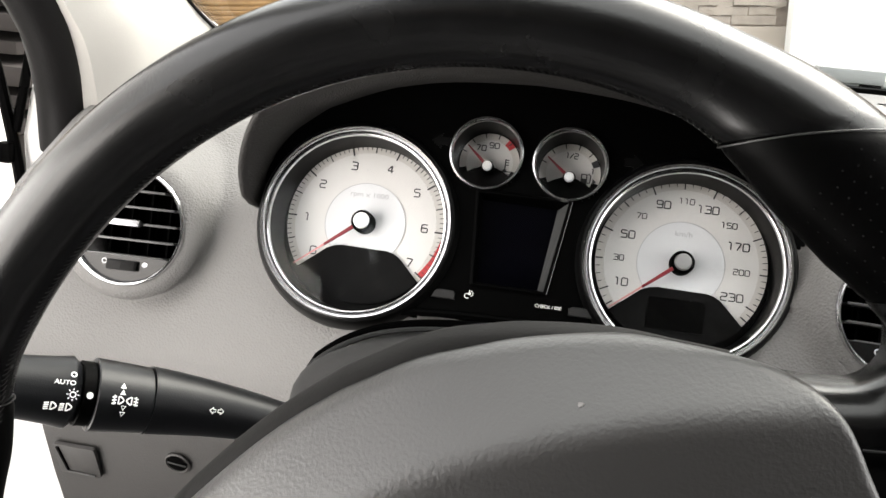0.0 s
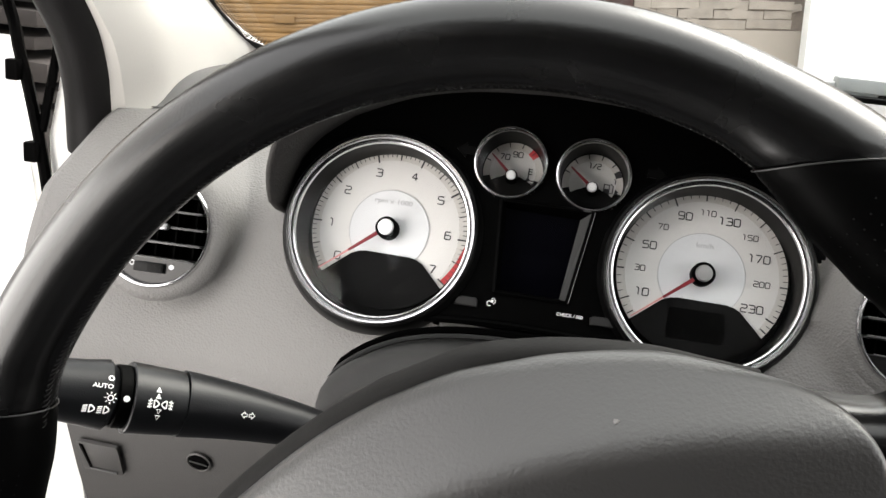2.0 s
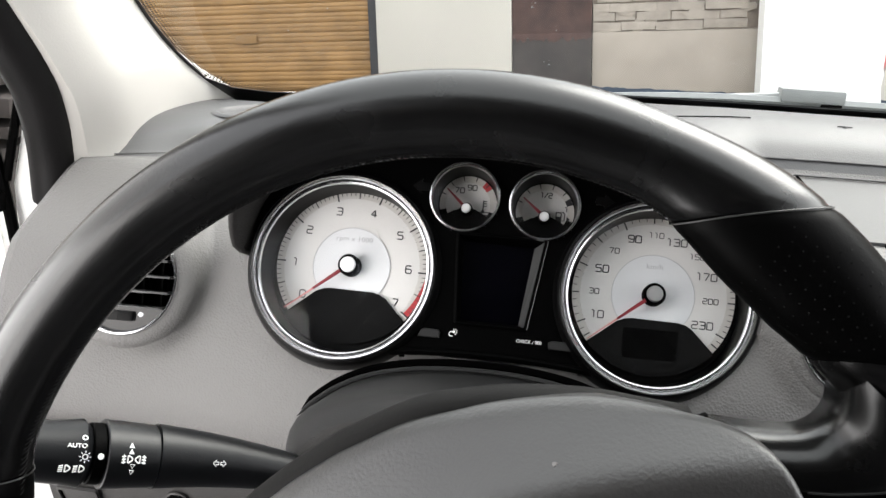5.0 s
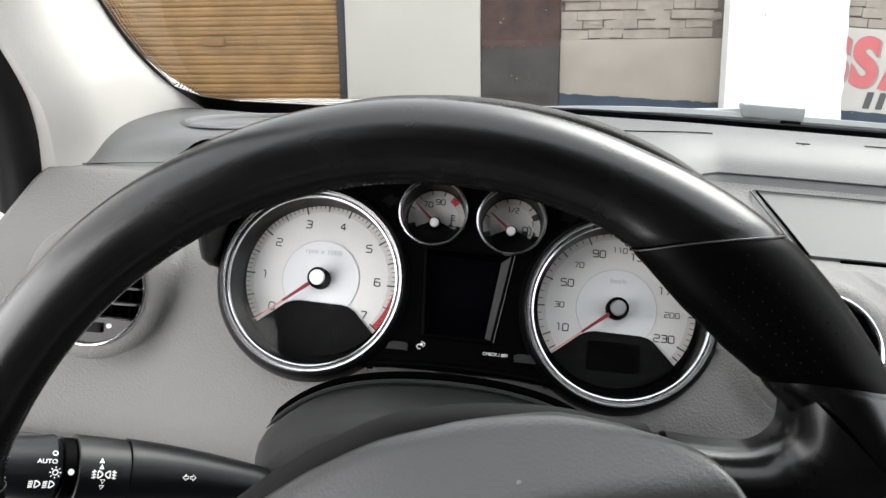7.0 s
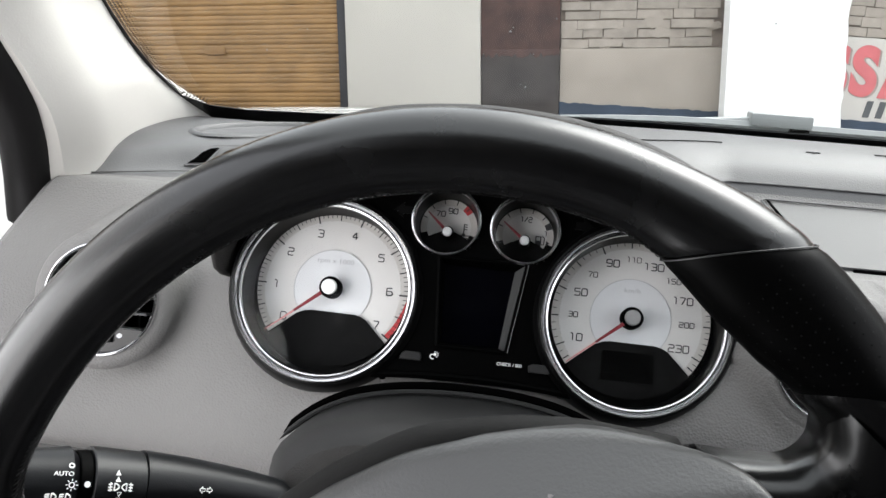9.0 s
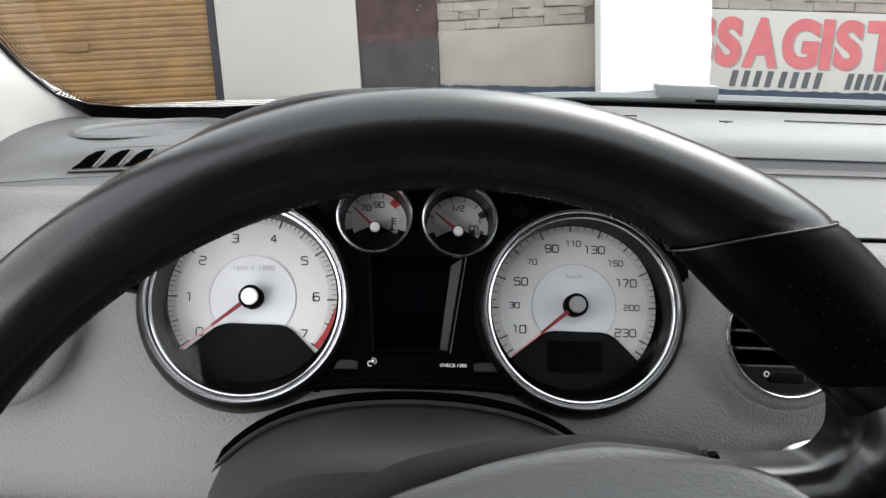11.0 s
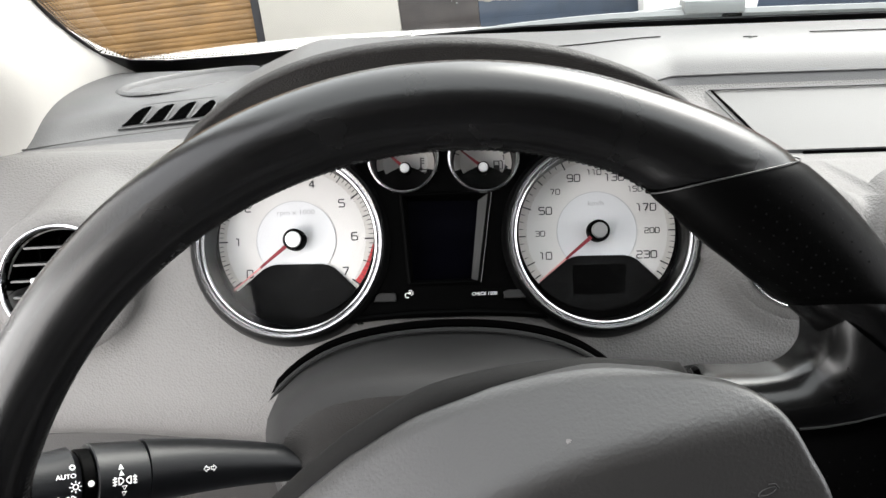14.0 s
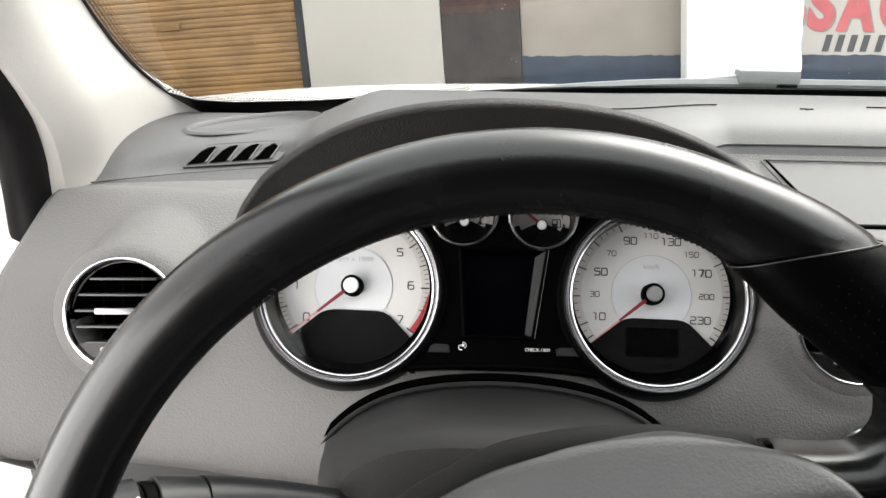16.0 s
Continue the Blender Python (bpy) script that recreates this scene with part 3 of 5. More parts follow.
# driver's windscreen pillar: cream trim between the door seal and the glass
PIL_A = smooth_path([(-0.332, 0.705, 1.005), (-0.327, 0.694, 1.045), (-0.319, 0.672, 1.083), (-0.319, 0.652, 1.113), (-0.326, 0.60, 1.18), (-0.315, 0.50, 1.285), (-0.28, 0.39, 1.40), (-0.27, 0.20, 1.53)], 6)
PIL_B = smooth_path([(-0.296, 0.952, 1.040), (-0.310, 0.938, 1.057), (-0.331, 0.897, 1.083), (-0.341, 0.847, 1.112), (-0.339, 0.768, 1.163), (-0.318, 0.60, 1.27), (-0.28, 0.41, 1.40), (-0.27, 0.21, 1.525)], 6)
def swell(a, b, t, d, low):
    p = mix(a, b, t)
    w = min(1, max(0, (p.z - 1.045) / 0.055))
    return p + Vector((mix(low, d, w), 0, 0))


PIL_M = [swell(a, b, 0.30, 0.012, -0.002) for a, b in zip(PIL_A, PIL_B)]
PIL_C = [swell(a, b, 0.72, 0.007, -0.022) for a, b in zip(PIL_A, PIL_B)]
pillar_rows = [smooth_path([a + Vector((-0.003, 0.010, 0)), a, mix(a, m, 0.5) + Vector((0.005, -0.003, 0)), m, c, b, b + Vector((-0.006, 0.004, 0))], 4) for a, m, c, b in zip(PIL_A, PIL_M, PIL_C, PIL_B)]
pillar = shell("windscreen_pillar_trim", thick(grid(pillar_rows), 0.012), M_CREAM, "smooth cream pillar trim")
shell("door_seal", tube([a + Vector((-0.0165, -0.011, -0.002)) for a in PIL_A], 0.0180, 14), M_RUBBER, "black rubber door seal")
shell("door_seal_lip", tube([a + Vector((-0.036, 0.010, -0.004)) for a in PIL_A], 0.010, 12), M_RUBBER)
# windscreen with its black printed border
def screen_point(u, v):
    """u: 0 at the driver's edge to 1 across the car, v: 0 at the base to 1 at the roof."""
    b = lerp_table([(0, 0), (1, 1)], v)
    left = Vector((lerp_table([(0, -0.310), (0.025, -0.322), (0.072, -0.338), (0.12, -0.347), (0.19, -0.354), (0.27, -0.355), (0.34, -0.352), (1, -0.30)], v), mix(0.955, 0.40, v), mix(1.052, 1.40, v)))
    right = Vector((mix(1.07, 1.0, v), left.y, left.z))
    p = left.lerp(right, u)
    p.y += 0.075 * math.sin(math.pi * u) * (1 - 0.4 * v)
    return p


windscreen = thing("window_windscreen", Matrix.Translation((0.36, 0.7, 1.05)), "clear car windscreen with a dotted black border", "windscreen", kind="structure")
off = Vector((0.36, 0.7, 1.05))
bm = grid([[screen_point(u, v) - off for u in np.linspace(0, 1, 25)] for v in np.linspace(0, 1.57, 19)] + [[Vector((mix(-0.28, 0.98, u), -0.06, 1.612)) - off for u in np.linspace(0, 1, 25)]])
pane = part("pane", bm, M_GLASS, windscreen)
pane.visible_shadow = False
inner = Vector((0, -0.004, -0.004))
border = [(0.0205, v) for v in np.linspace(1.36, 0.10, 18)] + [(0.0225, 0.095), (0.032, 0.074), (0.055, 0.066)] + [(u, 0.121 - 0.050 * max(0, (0.32 - u) / 0.21) ** 1.3) for u in np.linspace(0.11, 0.98, 24)]
outer = [(0.0, v) for v in np.linspace(1.36, 0.10, 18)] + [(0.0, 0.06), (0.0, 0.03), (0.03, 0.0)] + [(u, 0.0) for u in np.linspace(0.07, 1.0, 24)]
bm = thick(grid([[screen_point(*b) + inner - off for b in border], [screen_point(*o) + inner - off for o in outer]]), 0.001)
part("border_print", bm, M_FRIT, windscreen, "black printed border")
bm = bmesh.new()
for (u0, v0), (u1, v1) in zip(border, border[1:]):
    a0, a1 = screen_point(u0, v0), screen_point(u1, v1)
    n = max(1, int((a1 - a0).length / 0.0030))
    for k in range(n):
        for row, r in enumerate((0.0014, 0.0012, 0.0010, 0.0008, 0.0006)):
            t = (k + 0.5 * row) / n
            du, dv = ((0.0022, 0.0) if v0 > 0.1 else (0.0008, 0.0055))
            p = screen_point(mix(u0, u1, t) + du * (row + 0.7), mix(v0, v1, t) + dv * (row + 0.7)) + inner - off
            q = Vector((0, 0.85, -0.53)) if v0 < 0.1 else Vector((0, 0.85, -0.53))
            vs = [bm.verts.new(p + r * (math.cos(w) * Vector((1, 0, 0)) + math.sin(w) * q)) for w in (0, 1.05, 2.1, 3.14, 4.2, 5.24)]
            bm.faces.new(vs)
        if n > 400:
            break
tagged(part("border_dots", bm, M_FRIT, windscreen, "black printed dots"), kind="stuff")

# splashes of dirt on the glass
for u, v, r in ((0.250, 0.330, 0.0011), (0.2515, 0.339, 0.0006), (0.275, 0.366, 0.0007), (0.265, 0.280, 0.0006), (0.260, 0.190, 0.0009), (0.257, 0.196, 0.0005), (0.395, 0.390, 0.0008), (0.480, 0.165, 0.0007), (0.130, 0.30, 0.0006), (0.100, 0.24, 0.0007)):
    p = screen_point(u, v) + Vector((0, -0.001, -0.002)) - off
    bm = bmesh.new()
    bm.faces.new([bm.verts.new(p + r * (math.cos(w) * Vector((1, 0, 0)) + (1.2 + 0.5 * math.sin(3 * w)) * math.sin(w) * Vector((0, 0.85, -0.53)))) for w in np.linspace(0, 2 * math.pi, 10)[:-1]])
    part("dirt_splash", thick(bm, 0.0002), M_WIPER, windscreen, "pale dried splash on the glass")

# scuttle panel and the resting wiper
cowl_rows = [[Vector((x, y, z + 0.012 * math.sin(math.pi * (x + 0.30) / 1.36))) for x in np.linspace(-0.30, 1.06, 18)] for y, z in ((0.965, 1.020), (0.985, 1.046), (1.03, 1.046), (1.05, 1.02))]
shell("scuttle_panel", thick(grid(cowl_rows), 0.004), M_COWL, "grey plastic scuttle panel")
wiper = thing("windscreen_wiper", Matrix.Translation((0.266, 0.985, 1.0995)), "weathered grey wiper arm and blade resting on the glass", "wiper")
part("arm_cap", box(-0.030, 0.030, -0.012, 0.012, -0.008, 0.0055, 0.003), M_WIPER, wiper)
part("arm", tube(smooth_path([(-0.03, 0, -0.004), (-0.10, 0.002, -0.012), (-0.22, 0.004, -0.030), (-0.42, 0.0, -0.06)], 5), 0.0045, 8), M_WIPER, wiper)
part("blade", tube(smooth_path([(0.50, -0.002, -0.009), (0.02, -0.004, -0.008), (-0.16, -0.004, -0.013), (-0.36, -0.004, -0.034)], 5), 0.0052, 6), M_WIPER, wiper, "dusty grey blade")
part("cap_foot", box(0.008, 0.028, -0.010, 0.010, -0.014, -0.006, 0.002), M_BLACK, wiper)

# the open driver's door, seen past the pillar
door = shell("door", thick(grid([[Vector((-0.478 - 0.15 * (z - 0.96), 0.815, z)), Vector((-0.9, 0.70, z)), Vector((-1.35, 0.54, z))] for z in (0.35, 0.7, 0.945, 1.00, 1.068)]), 0.02), M_PAINT, "open white driver's door")


def on_door(name, bm, mat, label=""):
    bmesh.ops.translate(bm, verts=bm.verts[:], vec=(-0.36, -0.4, -0.2))
    return part(name, bm, mat, door, label)


on_door("edge_seal", tube(smooth_path([(-0.450, 0.79, 0.925), (-0.456, 0.79, 0.966), (-0.463, 0.79, 1.005), (-0.474, 0.79, 1.052), (-0.492, 0.785, 1.12), (-0.56, 0.73, 1.30), (-0.85, 0.63, 1.42)], 5), 0.0052, 8), M_BLACK, "black edge seal")
on_door("quarter_bar", tube([Vector((-0.457, 0.792, 0.99)), Vector((-0.4475, 0.792, 1.030)), Vector((-0.440, 0.792, 1.066)), Vector((-0.444, 0.792, 1.11)), Vector((-0.46, 0.785, 1.2))], 0.0042, 8), M_BLACK, "black quarter-light bar")
wing = prism([(-0.436, 1.074), (-0.456, 0.985), (-0.452, 0.88), (-0.36, 0.88), (-0.36, 1.074)], 0, 0.02, 0.002)
bmesh.ops.transform(wing, matrix=Matrix.Translation((0, 0.82, 0)) @ Matrix.Rotation(radians(90), 4, "X"), verts=wing.verts[:])
shell("front_wing_edge", wing, M_PAINT, "white painted wing edge")
for x, z in ((-0.461, 0.972), (-0.476, 1.042)):
    on_door("latch_block", box(x - 0.006, x + 0.006, 0.778, 0.790, z - 0.009, z + 0.009, 0.002), M_BLACK, "small black latch block")
for k, (z, h) in enumerate(((0.62, 0.05), (0.70, 0.04), (0.77, 0.06), (0.86, 0.04), (0.93, 0.05), (1.01, 0.08))):
    solid("timber_plank", box(-2.45 - 0.02 * k, -1.66 + 0.03 * (k % 3), 2.5 + 0.03 * (k % 2), 2.9, z, z + h, 0.008), M_TIMBER, "dark weathered plank in a stack", "plank", group="stack of planks")
solid("shed_wall", box(-2.9, -1.64, 3.0, 3.15, -0.4, 2.2, 0.01), M_TIMBER, "dark timber shed wall behind planks", "shed")
solid("timber_block", box(-2.4, -1.66, 2.55, 2.85, -0.3, 0.62, 0.01), M_TIMBER, "dark block carrying the planks", "block")

lay_bricks(brick_wall, 0.240, 1.138, 1.064, 15, 5)
lay_bricks(sign_bricks, 1.70, 3.9, 1.116, 13, 6)

# ---- dashboard ----
PROF_L = [(0.955, 1.050), (0.92, 1.061), (0.90, 1.063), (0.84, 1.0625), (0.806, 1.056), (0.782, 1.0365), (0.712, 1.0340), (0.689, 1.0365), (0.660, 1.021), (0.625, 0.992), (0.607, 0.965), (0.597, 0.94), (0.590, 0.917), (0.586, 0.896), (0.590, 0.876), (0.606, 0.862)]
PROF_M = [(0.985, 1.071), (0.95, 1.0825), (0.90, 1.0855), (0.84, 1.083), (0.78, 1.078), (0.72, 1.070), (0.67, 1.058), (0.635, 1.045), (0.613, 1.030), (0.5985, 1.0105), (0.5845, 0.98), (0.5727, 0.953), (0.565, 0.934), (0.560, 0.903), (0.565, 0.879), (0.582, 0.864)]
PROF_R = [(1.00, 1.070), (0.965, 1.0815), (0.92, 1.0865), (0.868, 1.085), (0.832, 1.074), (0.812, 1.060), (0.797, 1.0455), (0.755, 1.0300), (0.712, 1.0155), (0.645, 1.018), (0.590, 1.006), (0.570, 0.985), (0.553, 0.955), (0.547, 0.928), (0.549, 0.885), (0.566, 0.866)]


def sweep(x):
    return float(np.interp(x, (-0.322, -0.305, -0.262, -0.193, -0.175, -0.15), (-0.075, -0.062, -0.032, 0.003, 0.009, 0.0)))


def dash_profile(x):
    if x < 0:
        t = min(1, max(0, (x + 0.185) / 0.075))
        a, b = PROF_L, PROF_M
    else:
        t = min(1, max(0, (x - 0.085) / 0.108))
        a, b = PROF_M, PROF_R
    t = t * t * (3 - 2 * t)
    wide = min(1, max(0, (x + 0.26) / 0.19)) if x < 0 else t
    wide = wide * wide * (3 - 2 * wide) if x < 0 else t
    ctrl = [(0, mix(p[0], q[0], t if k < 9 else wide), mix(p[1], q[1], t if k < 9 else wide)) for k, (p, q) in enumerate(zip(a, b))]
    # the foot of the raised top sweeps towards the door
    s, f = sweep(x), min(1, max(0, (-0.16 - x) / 0.03))
    end = min(1, max(0, (-0.265 - x) / 0.045))
    for k, share, z in ((2, 0.6, 1.0625 - 0.003 * end), (3, 0.85, 1.0610 - 0.003 * end), (4, 1.0, 1.0540 - 0.004 * end), (5, 1.0, 1.0365)):
        ctrl[k] = (0, ctrl[k][1] + share * s, mix(ctrl[k][2], z, f))
    ctrl[6] = (0, min(ctrl[6][1], ctrl[5][1] - 0.013), mix(ctrl[6][2], 1.0357, f))
    ctrl[7] = (0, min(ctrl[7][1], ctrl[6][1] - 0.012), ctrl[7][2])
    return ctrl


CI = CLUSTER.inverted()
SPEAKER = Vector((-0.2195, 0.864, 1.0618))


def dash_point(p):
    """Rounded pods that carry the two air vents."""
    p = p.copy()
    lift = 0.0
    for c, rise in ((VENT_L, 0.007), (VENT_R, 0.022), (VENT_C, 0.022)):
        w = max(0, 1 - ((p.x - c.x) / (0.058 if c is VENT_L else 0.048)) ** 2)
        f = min(1, max(0, (0.70 - p.y) / 0.10))
        lift = max(lift, rise * w * f * f * (3 - 2 * f) * min(1, max(0, (p.z - c.z + 0.012) / 0.022)))
    p.z += lift
    for c, r, tilt, turned, hole in ((VENT_L, 0.0385, 16, 4, 0.0338), (VENT_R, 0.039, 20, -2, 0.0322), (VENT_C, 0.039, 20, -2, 0.0322)):
        d = math.hypot(p.x - c.x, (p.z - c.z) * 1.04)
        if p.y < 0.68:
            soft = 0.012 if c is VENT_L else 0.017
            w = min(1, max(0, (r + soft - d) / soft))
            flat = c.y + (p.z - c.z) * math.tan(radians(tilt)) + (p.x - c.x) * math.tan(radians(turned)) + 0.0022
            p.y = mix(p.y, flat, w * w * (3 - 2 * w))
            if hole - 0.0038 < d < hole + 0.0036:
                s = (hole - 0.0002 if d < hole else hole + 0.0002) / d
                p.x, p.z = c.x + (p.x - c.x) * s, c.z + (p.z - c.z) * s
            if d < hole:
                p.y = flat + 0.042
    # hollow of the speaker recess
    if p.z > 1.045 and p.y > 0.78:
        dx, dy = p.x - SPEAKER.x, p.y - SPEAKER.y
        a, b = (dx * 0.026 + dy * 0.020) / 0.002342, (dy * 0.047 - dx * 0.056) / 0.002342
        if a * a + b * b < 0.93:
            p.z -= 0.012
    # wells that take the instruments
    q = CI @ p
    for gx in (-0.095, 0.095):
        dx, dy = q.x - gx, q.y + 0.003
        d = max(1e-6, math.hypot(dx, dy))
        if abs(q.z) < 0.06 and d < 0.0630:
            if d > 0.0546:
                s = (0.0585 if d < 0.0587 else 0.0589) / d
                q.x, q.y = gx + dx * s, -0.003 + dy * s
            if d < 0.0587:
                q.z = min(q.z, -0.024)
    if abs(q.x) < 0.062 and -0.05 < q.y < 0.16 and abs(q.z) < 0.06:
        q.z = min(q.z, -0.024)
    return CLUSTER @ q


xs = list(np.arange(-0.322, 0.440, 0.003)) + list(np.linspace(0.445, 1.05, 30))
rows = []
for x in xs:
    path = smooth_path([Vector(p) for p in dash_profile(x)], 9)
    flare = 0.014 * min(1, max(0, (-0.295 - x) / 0.027))
    rows.append([dash_point(Vector((x - flare * min(1, max(0, (1.037 - p.z) / 0.045)) * (p.y < 0.70) - 0.8 * flare * (p.y >= 0.70) * min(1, max(0, (0.87 - p.y) / 0.12)), p.y, p.z))) for p in path])
dash = thing("dashboard", Matrix.Translation((0.36, 0.75, 0.6)), "grained grey plastic car dashboard with soft curves", "dashboard")
D0 = Vector((0.36, 0.75, 0.6))


def on_dash(name, bm, mat, label="", parent=None, sharp=35):
    bmesh.ops.translate(bm, verts=bm.verts[:], vec=-D0)
    return part(name, bm, mat, parent or dash, label, sharp)


JOINT = 50
on_dash("top_panel", deep(grid([r[:JOINT + 1] for r in rows]), (0, 0.003, -0.003)), M_DASH_TOP, "dark grey grained top panel", sharp=60)
on_dash("face_panel", deep(grid([r[JOINT:] for r in rows]), (0, 0.003, -0.003)), M_DASH, "grained grey plastic face", sharp=60)
# Thin dark bar draws the shadow line along the joint of the two panels.
on_dash("panel_joint", tube([Vector((x, 0.7815 + sweep(x), 1.0364)) for x in np.linspace(-0.318, -0.172, 40)], 0.0005, 6), M_LOWER, "thin dark bar for the joint's shadow line across the dash top")
end = [p for p in rows[0]]
bm = grid([end, [Vector((p.x - 0.006, p.y, p.z - 0.004)) for p in end], [Vector((-0.330, min(p.y + 0.03, 0.95), p.z - 0.03)) for p in end]])
on_dash("end_cap", bm, M_DASH, "grey end panel at the door")

# lower fascia with the fuse cover and its turn-lock
low = [[Vector((x, y, z)) for x in np.linspace(-0.318, 1.05, 30)] for y, z in ((0.604, 0.866), (0.606, 0.850), (0.612, 0.82), (0.624, 0.78), (0.645, 0.72), (0.68, 0.64), (0.72, 0.60))]
on_dash("lower_fascia", thick(grid(low), 0.004), M_LOWER, "grained lower fascia")
fuse = thing("fuse_cover", frame_at((-0.294, 0.6135, 0.796), (1, 0, 0), (0, -0.35, 1)) @ Matrix.Diagonal((0.66, 0.66, 1, 1)), "recessed square finger grip moulded in the lower fascia", "fuse cover")
part("grip_frame", prism(rounded(-0.024, 0.024, -0.022, 0.022, 0.003), 0.0, 0.003, 0.001), M_LOWER, fuse)
part("grip_recess", prism([(-0.020, 0.019), (-0.014, -0.015), (-0.012, -0.015), (-0.017, 0.019)], 0.0031, 0.0042), M_BLACK, fuse, "dark slot")
part("grip_edge", prism([(-0.014, -0.0155), (0.018, -0.0175), (0.018, -0.0195), (-0.013, -0.0175)], 0.0031, 0.0046, 0.0004), M_PAD, fuse)
lock = thing("turn_lock", frame_at((-0.2175, 0.6105, 0.8085), (1, 0, 0), (0, -0.35, 1)) @ Matrix.Diagonal((0.78, 0.78, 0.5, 1)), "slotted dark plastic turn fastener", "fastener")
part("ring", lathe([(0.0115, 0.0), (0.0120, 0.003), (0.0105, 0.0042), (0.0095, 0.002)], 32), M_LOWER, lock)
part("head", lathe([(0.0098, 0.001), (0.0090, 0.0035), (0.0, 0.0042)], 28), M_BLACK, lock)
part("slot", box(-0.0085, 0.0085, -0.0009, 0.0009, 0.0038, 0.0052, 0.0003), M_PIPING, lock).rotation_euler = (0, 0, radians(-8))

# speaker recess and demister outlet on the driver's end of the dash
speaker = thing("tweeter_cover", Matrix.Translation(SPEAKER), "shallow oval recess moulded into the dash top", "speaker")
bm = bmesh.new()
ax, ay = Vector((0.047, 0.056, 0.0)), Vector((-0.020, 0.026, 0.001))
oval = lambda k, s, h: (math.cos(k) * ax + math.copysign(abs(math.sin(k)) ** 0.8, math.sin(k)) * ay) * s + Vector((0, 0, h))
ks = [2 * math.pi * i / 48 for i in range(48)]
grid([[oval(k, s, h) for k in ks] for s, h in ((1.06, -0.0012), (1.02, 0.0006), (0.99, 0.0009), (0.965, 0.0004), (0.92, -0.0030), (0.85, -0.0042), (0.6, -0.0048), (0.3, -0.0050), (0.0, -0.0050))], close_v=True, bm=bm)
part("rim_and_bowl", bm, M_DASH_TOP, speaker)
outlet = thing("demister_outlet", Matrix.Translation((-0.212, 0.775, 1.0585)), "slotted side-window demister outlet in the dash", "air outlet")
OUTLET = frame_at((-0.2166, 0.7887, 1.0461), (0.892, 0.452, 0.0), (-0.352, 0.693, 0.629))
outlet.matrix_world = OUTLET
slots = []
for k in range(4):
    x = -0.0425 + 0.0178 * k
    slots.append([(x - 0.0022, -0.0080), (x + 0.0112, -0.0076), (x + 0.0236, 0.0062), (x + 0.0243, 0.0078), (x + 0.0228, 0.0086), (x + 0.0172, 0.0076), (x + 0.0105, 0.0036), (x + 0.0028, -0.0042)])
part("surround", prism([(-0.0475, -0.0105), (0.0265, -0.0105), (0.0305, -0.0085), (0.0450, 0.0085), (0.0430, 0.0110), (-0.0225, 0.0110), (-0.0270, 0.0090)], -0.004, 0.0008, 0.0008), M_DASH_TOP, outlet, "moulded surround")
for s in slots:
    part("slot", prism(s, 0.0014, 0.0020), M_HOLE, outlet, "dark slanted slot")
part("surround_edge", tube(smooth_path([(x, y, 0.001) for x, y in ((-0.0475, -0.0105), (-0.010, -0.0108), (0.0265, -0.0105), (0.0345, -0.0045), (0.0440, 0.0070), (0.0430, 0.0110), (0.020, 0.0116), (-0.0225, 0.0110), (-0.0300, 0.0070), (-0.0400, -0.0040), (-0.0475, -0.0105))], 4), 0.0007, 6), M_DASH_TOP, outlet, "raised edge")
for s in slots:
    part("fin", prism([(s[0][0] + 0.0140, -0.0080), (s[0][0] + 0.0158, -0.0080), (s[0][0] + 0.0283, 0.0080), (s[0][0] + 0.0268, 0.0080)], 0.0014, 0.0026), M_DASH_TOP, outlet)

# ---- centre of the dash: display lid and joints ----
def skin(x, k):
    """A point of the dash skin: station x, profile control k (may be broken)."""
    j = max(0, min(len(xs) - 2, sum(1 for q in xs if q <= x) - 1))
    f = k * 9
    i = min(len(rows[0]) - 2, int(f))
    a, b = (r[i].lerp(r[i + 1], f - i) for r in rows[j:j + 2])
    return a.lerp(b, (x - xs[j]) / (xs[j + 1] - xs[j]))


def strip_on_skin(name, path, w, mat, lift=0.0006, label=""):
    """A narrow bar that follows the dash skin through (x, profile place)."""
    pts = []
    for (x0, k0), (x1, k1) in zip(path, path[1:]):
        for j in range(14):
            pts.append(skin(mix(x0, x1, j / 14), mix(k0, k1, j / 14)) + Vector((0, -lift, lift)))
    return on_dash(name, tube(pts, w, 6), mat, label)


strip_on_skin("joint_line", [(0.06, 3.1), (0.14, 3.1), (0.192, 3.1)], 0.0005, M_HOLE, label="dark joint line")
strip_on_skin("joint_line", [(0.317, 3.1), (0.45, 3.1), (0.72, 3.1)], 0.0005, M_HOLE, label="dark joint line")
sensor = thing("light_sensor", Matrix.Translation((0.264, 0.857, 1.0835)), "tiny raised light sensor in the dash top", "sensor")
part("dome", lathe([(0.0022, -0.001), (0.0018, 0.0004), (0.0011, 0.0007), (0.0, 0.0008)], 20), M_DASH_TOP, sensor)
part("slit", box(-0.006, 0.006, -0.00015, 0.00015, -0.001, 0.0001), M_HOLE, sensor)
strip_on_skin("lid_crease", [(0.166, 5.55), (0.172, 5.25), (0.186, 5.1), (0.24, 5.07), (0.384, 5.07), (0.396, 5.2), (0.405, 5.8), (0.414, 6.9)], 0.0009, M_DASH_TOP, label="raised crease")
strip_on_skin("lower_joint", [(0.262, 7.97), (0.40, 7.97), (0.9, 7.97)], 0.0014, M_HOLE, label="dark joint line")
lid = thing("display_lid", Matrix.Translation((0.36, 0.75, 1.04)), "smooth grey lid over the centre display recess", "lid")
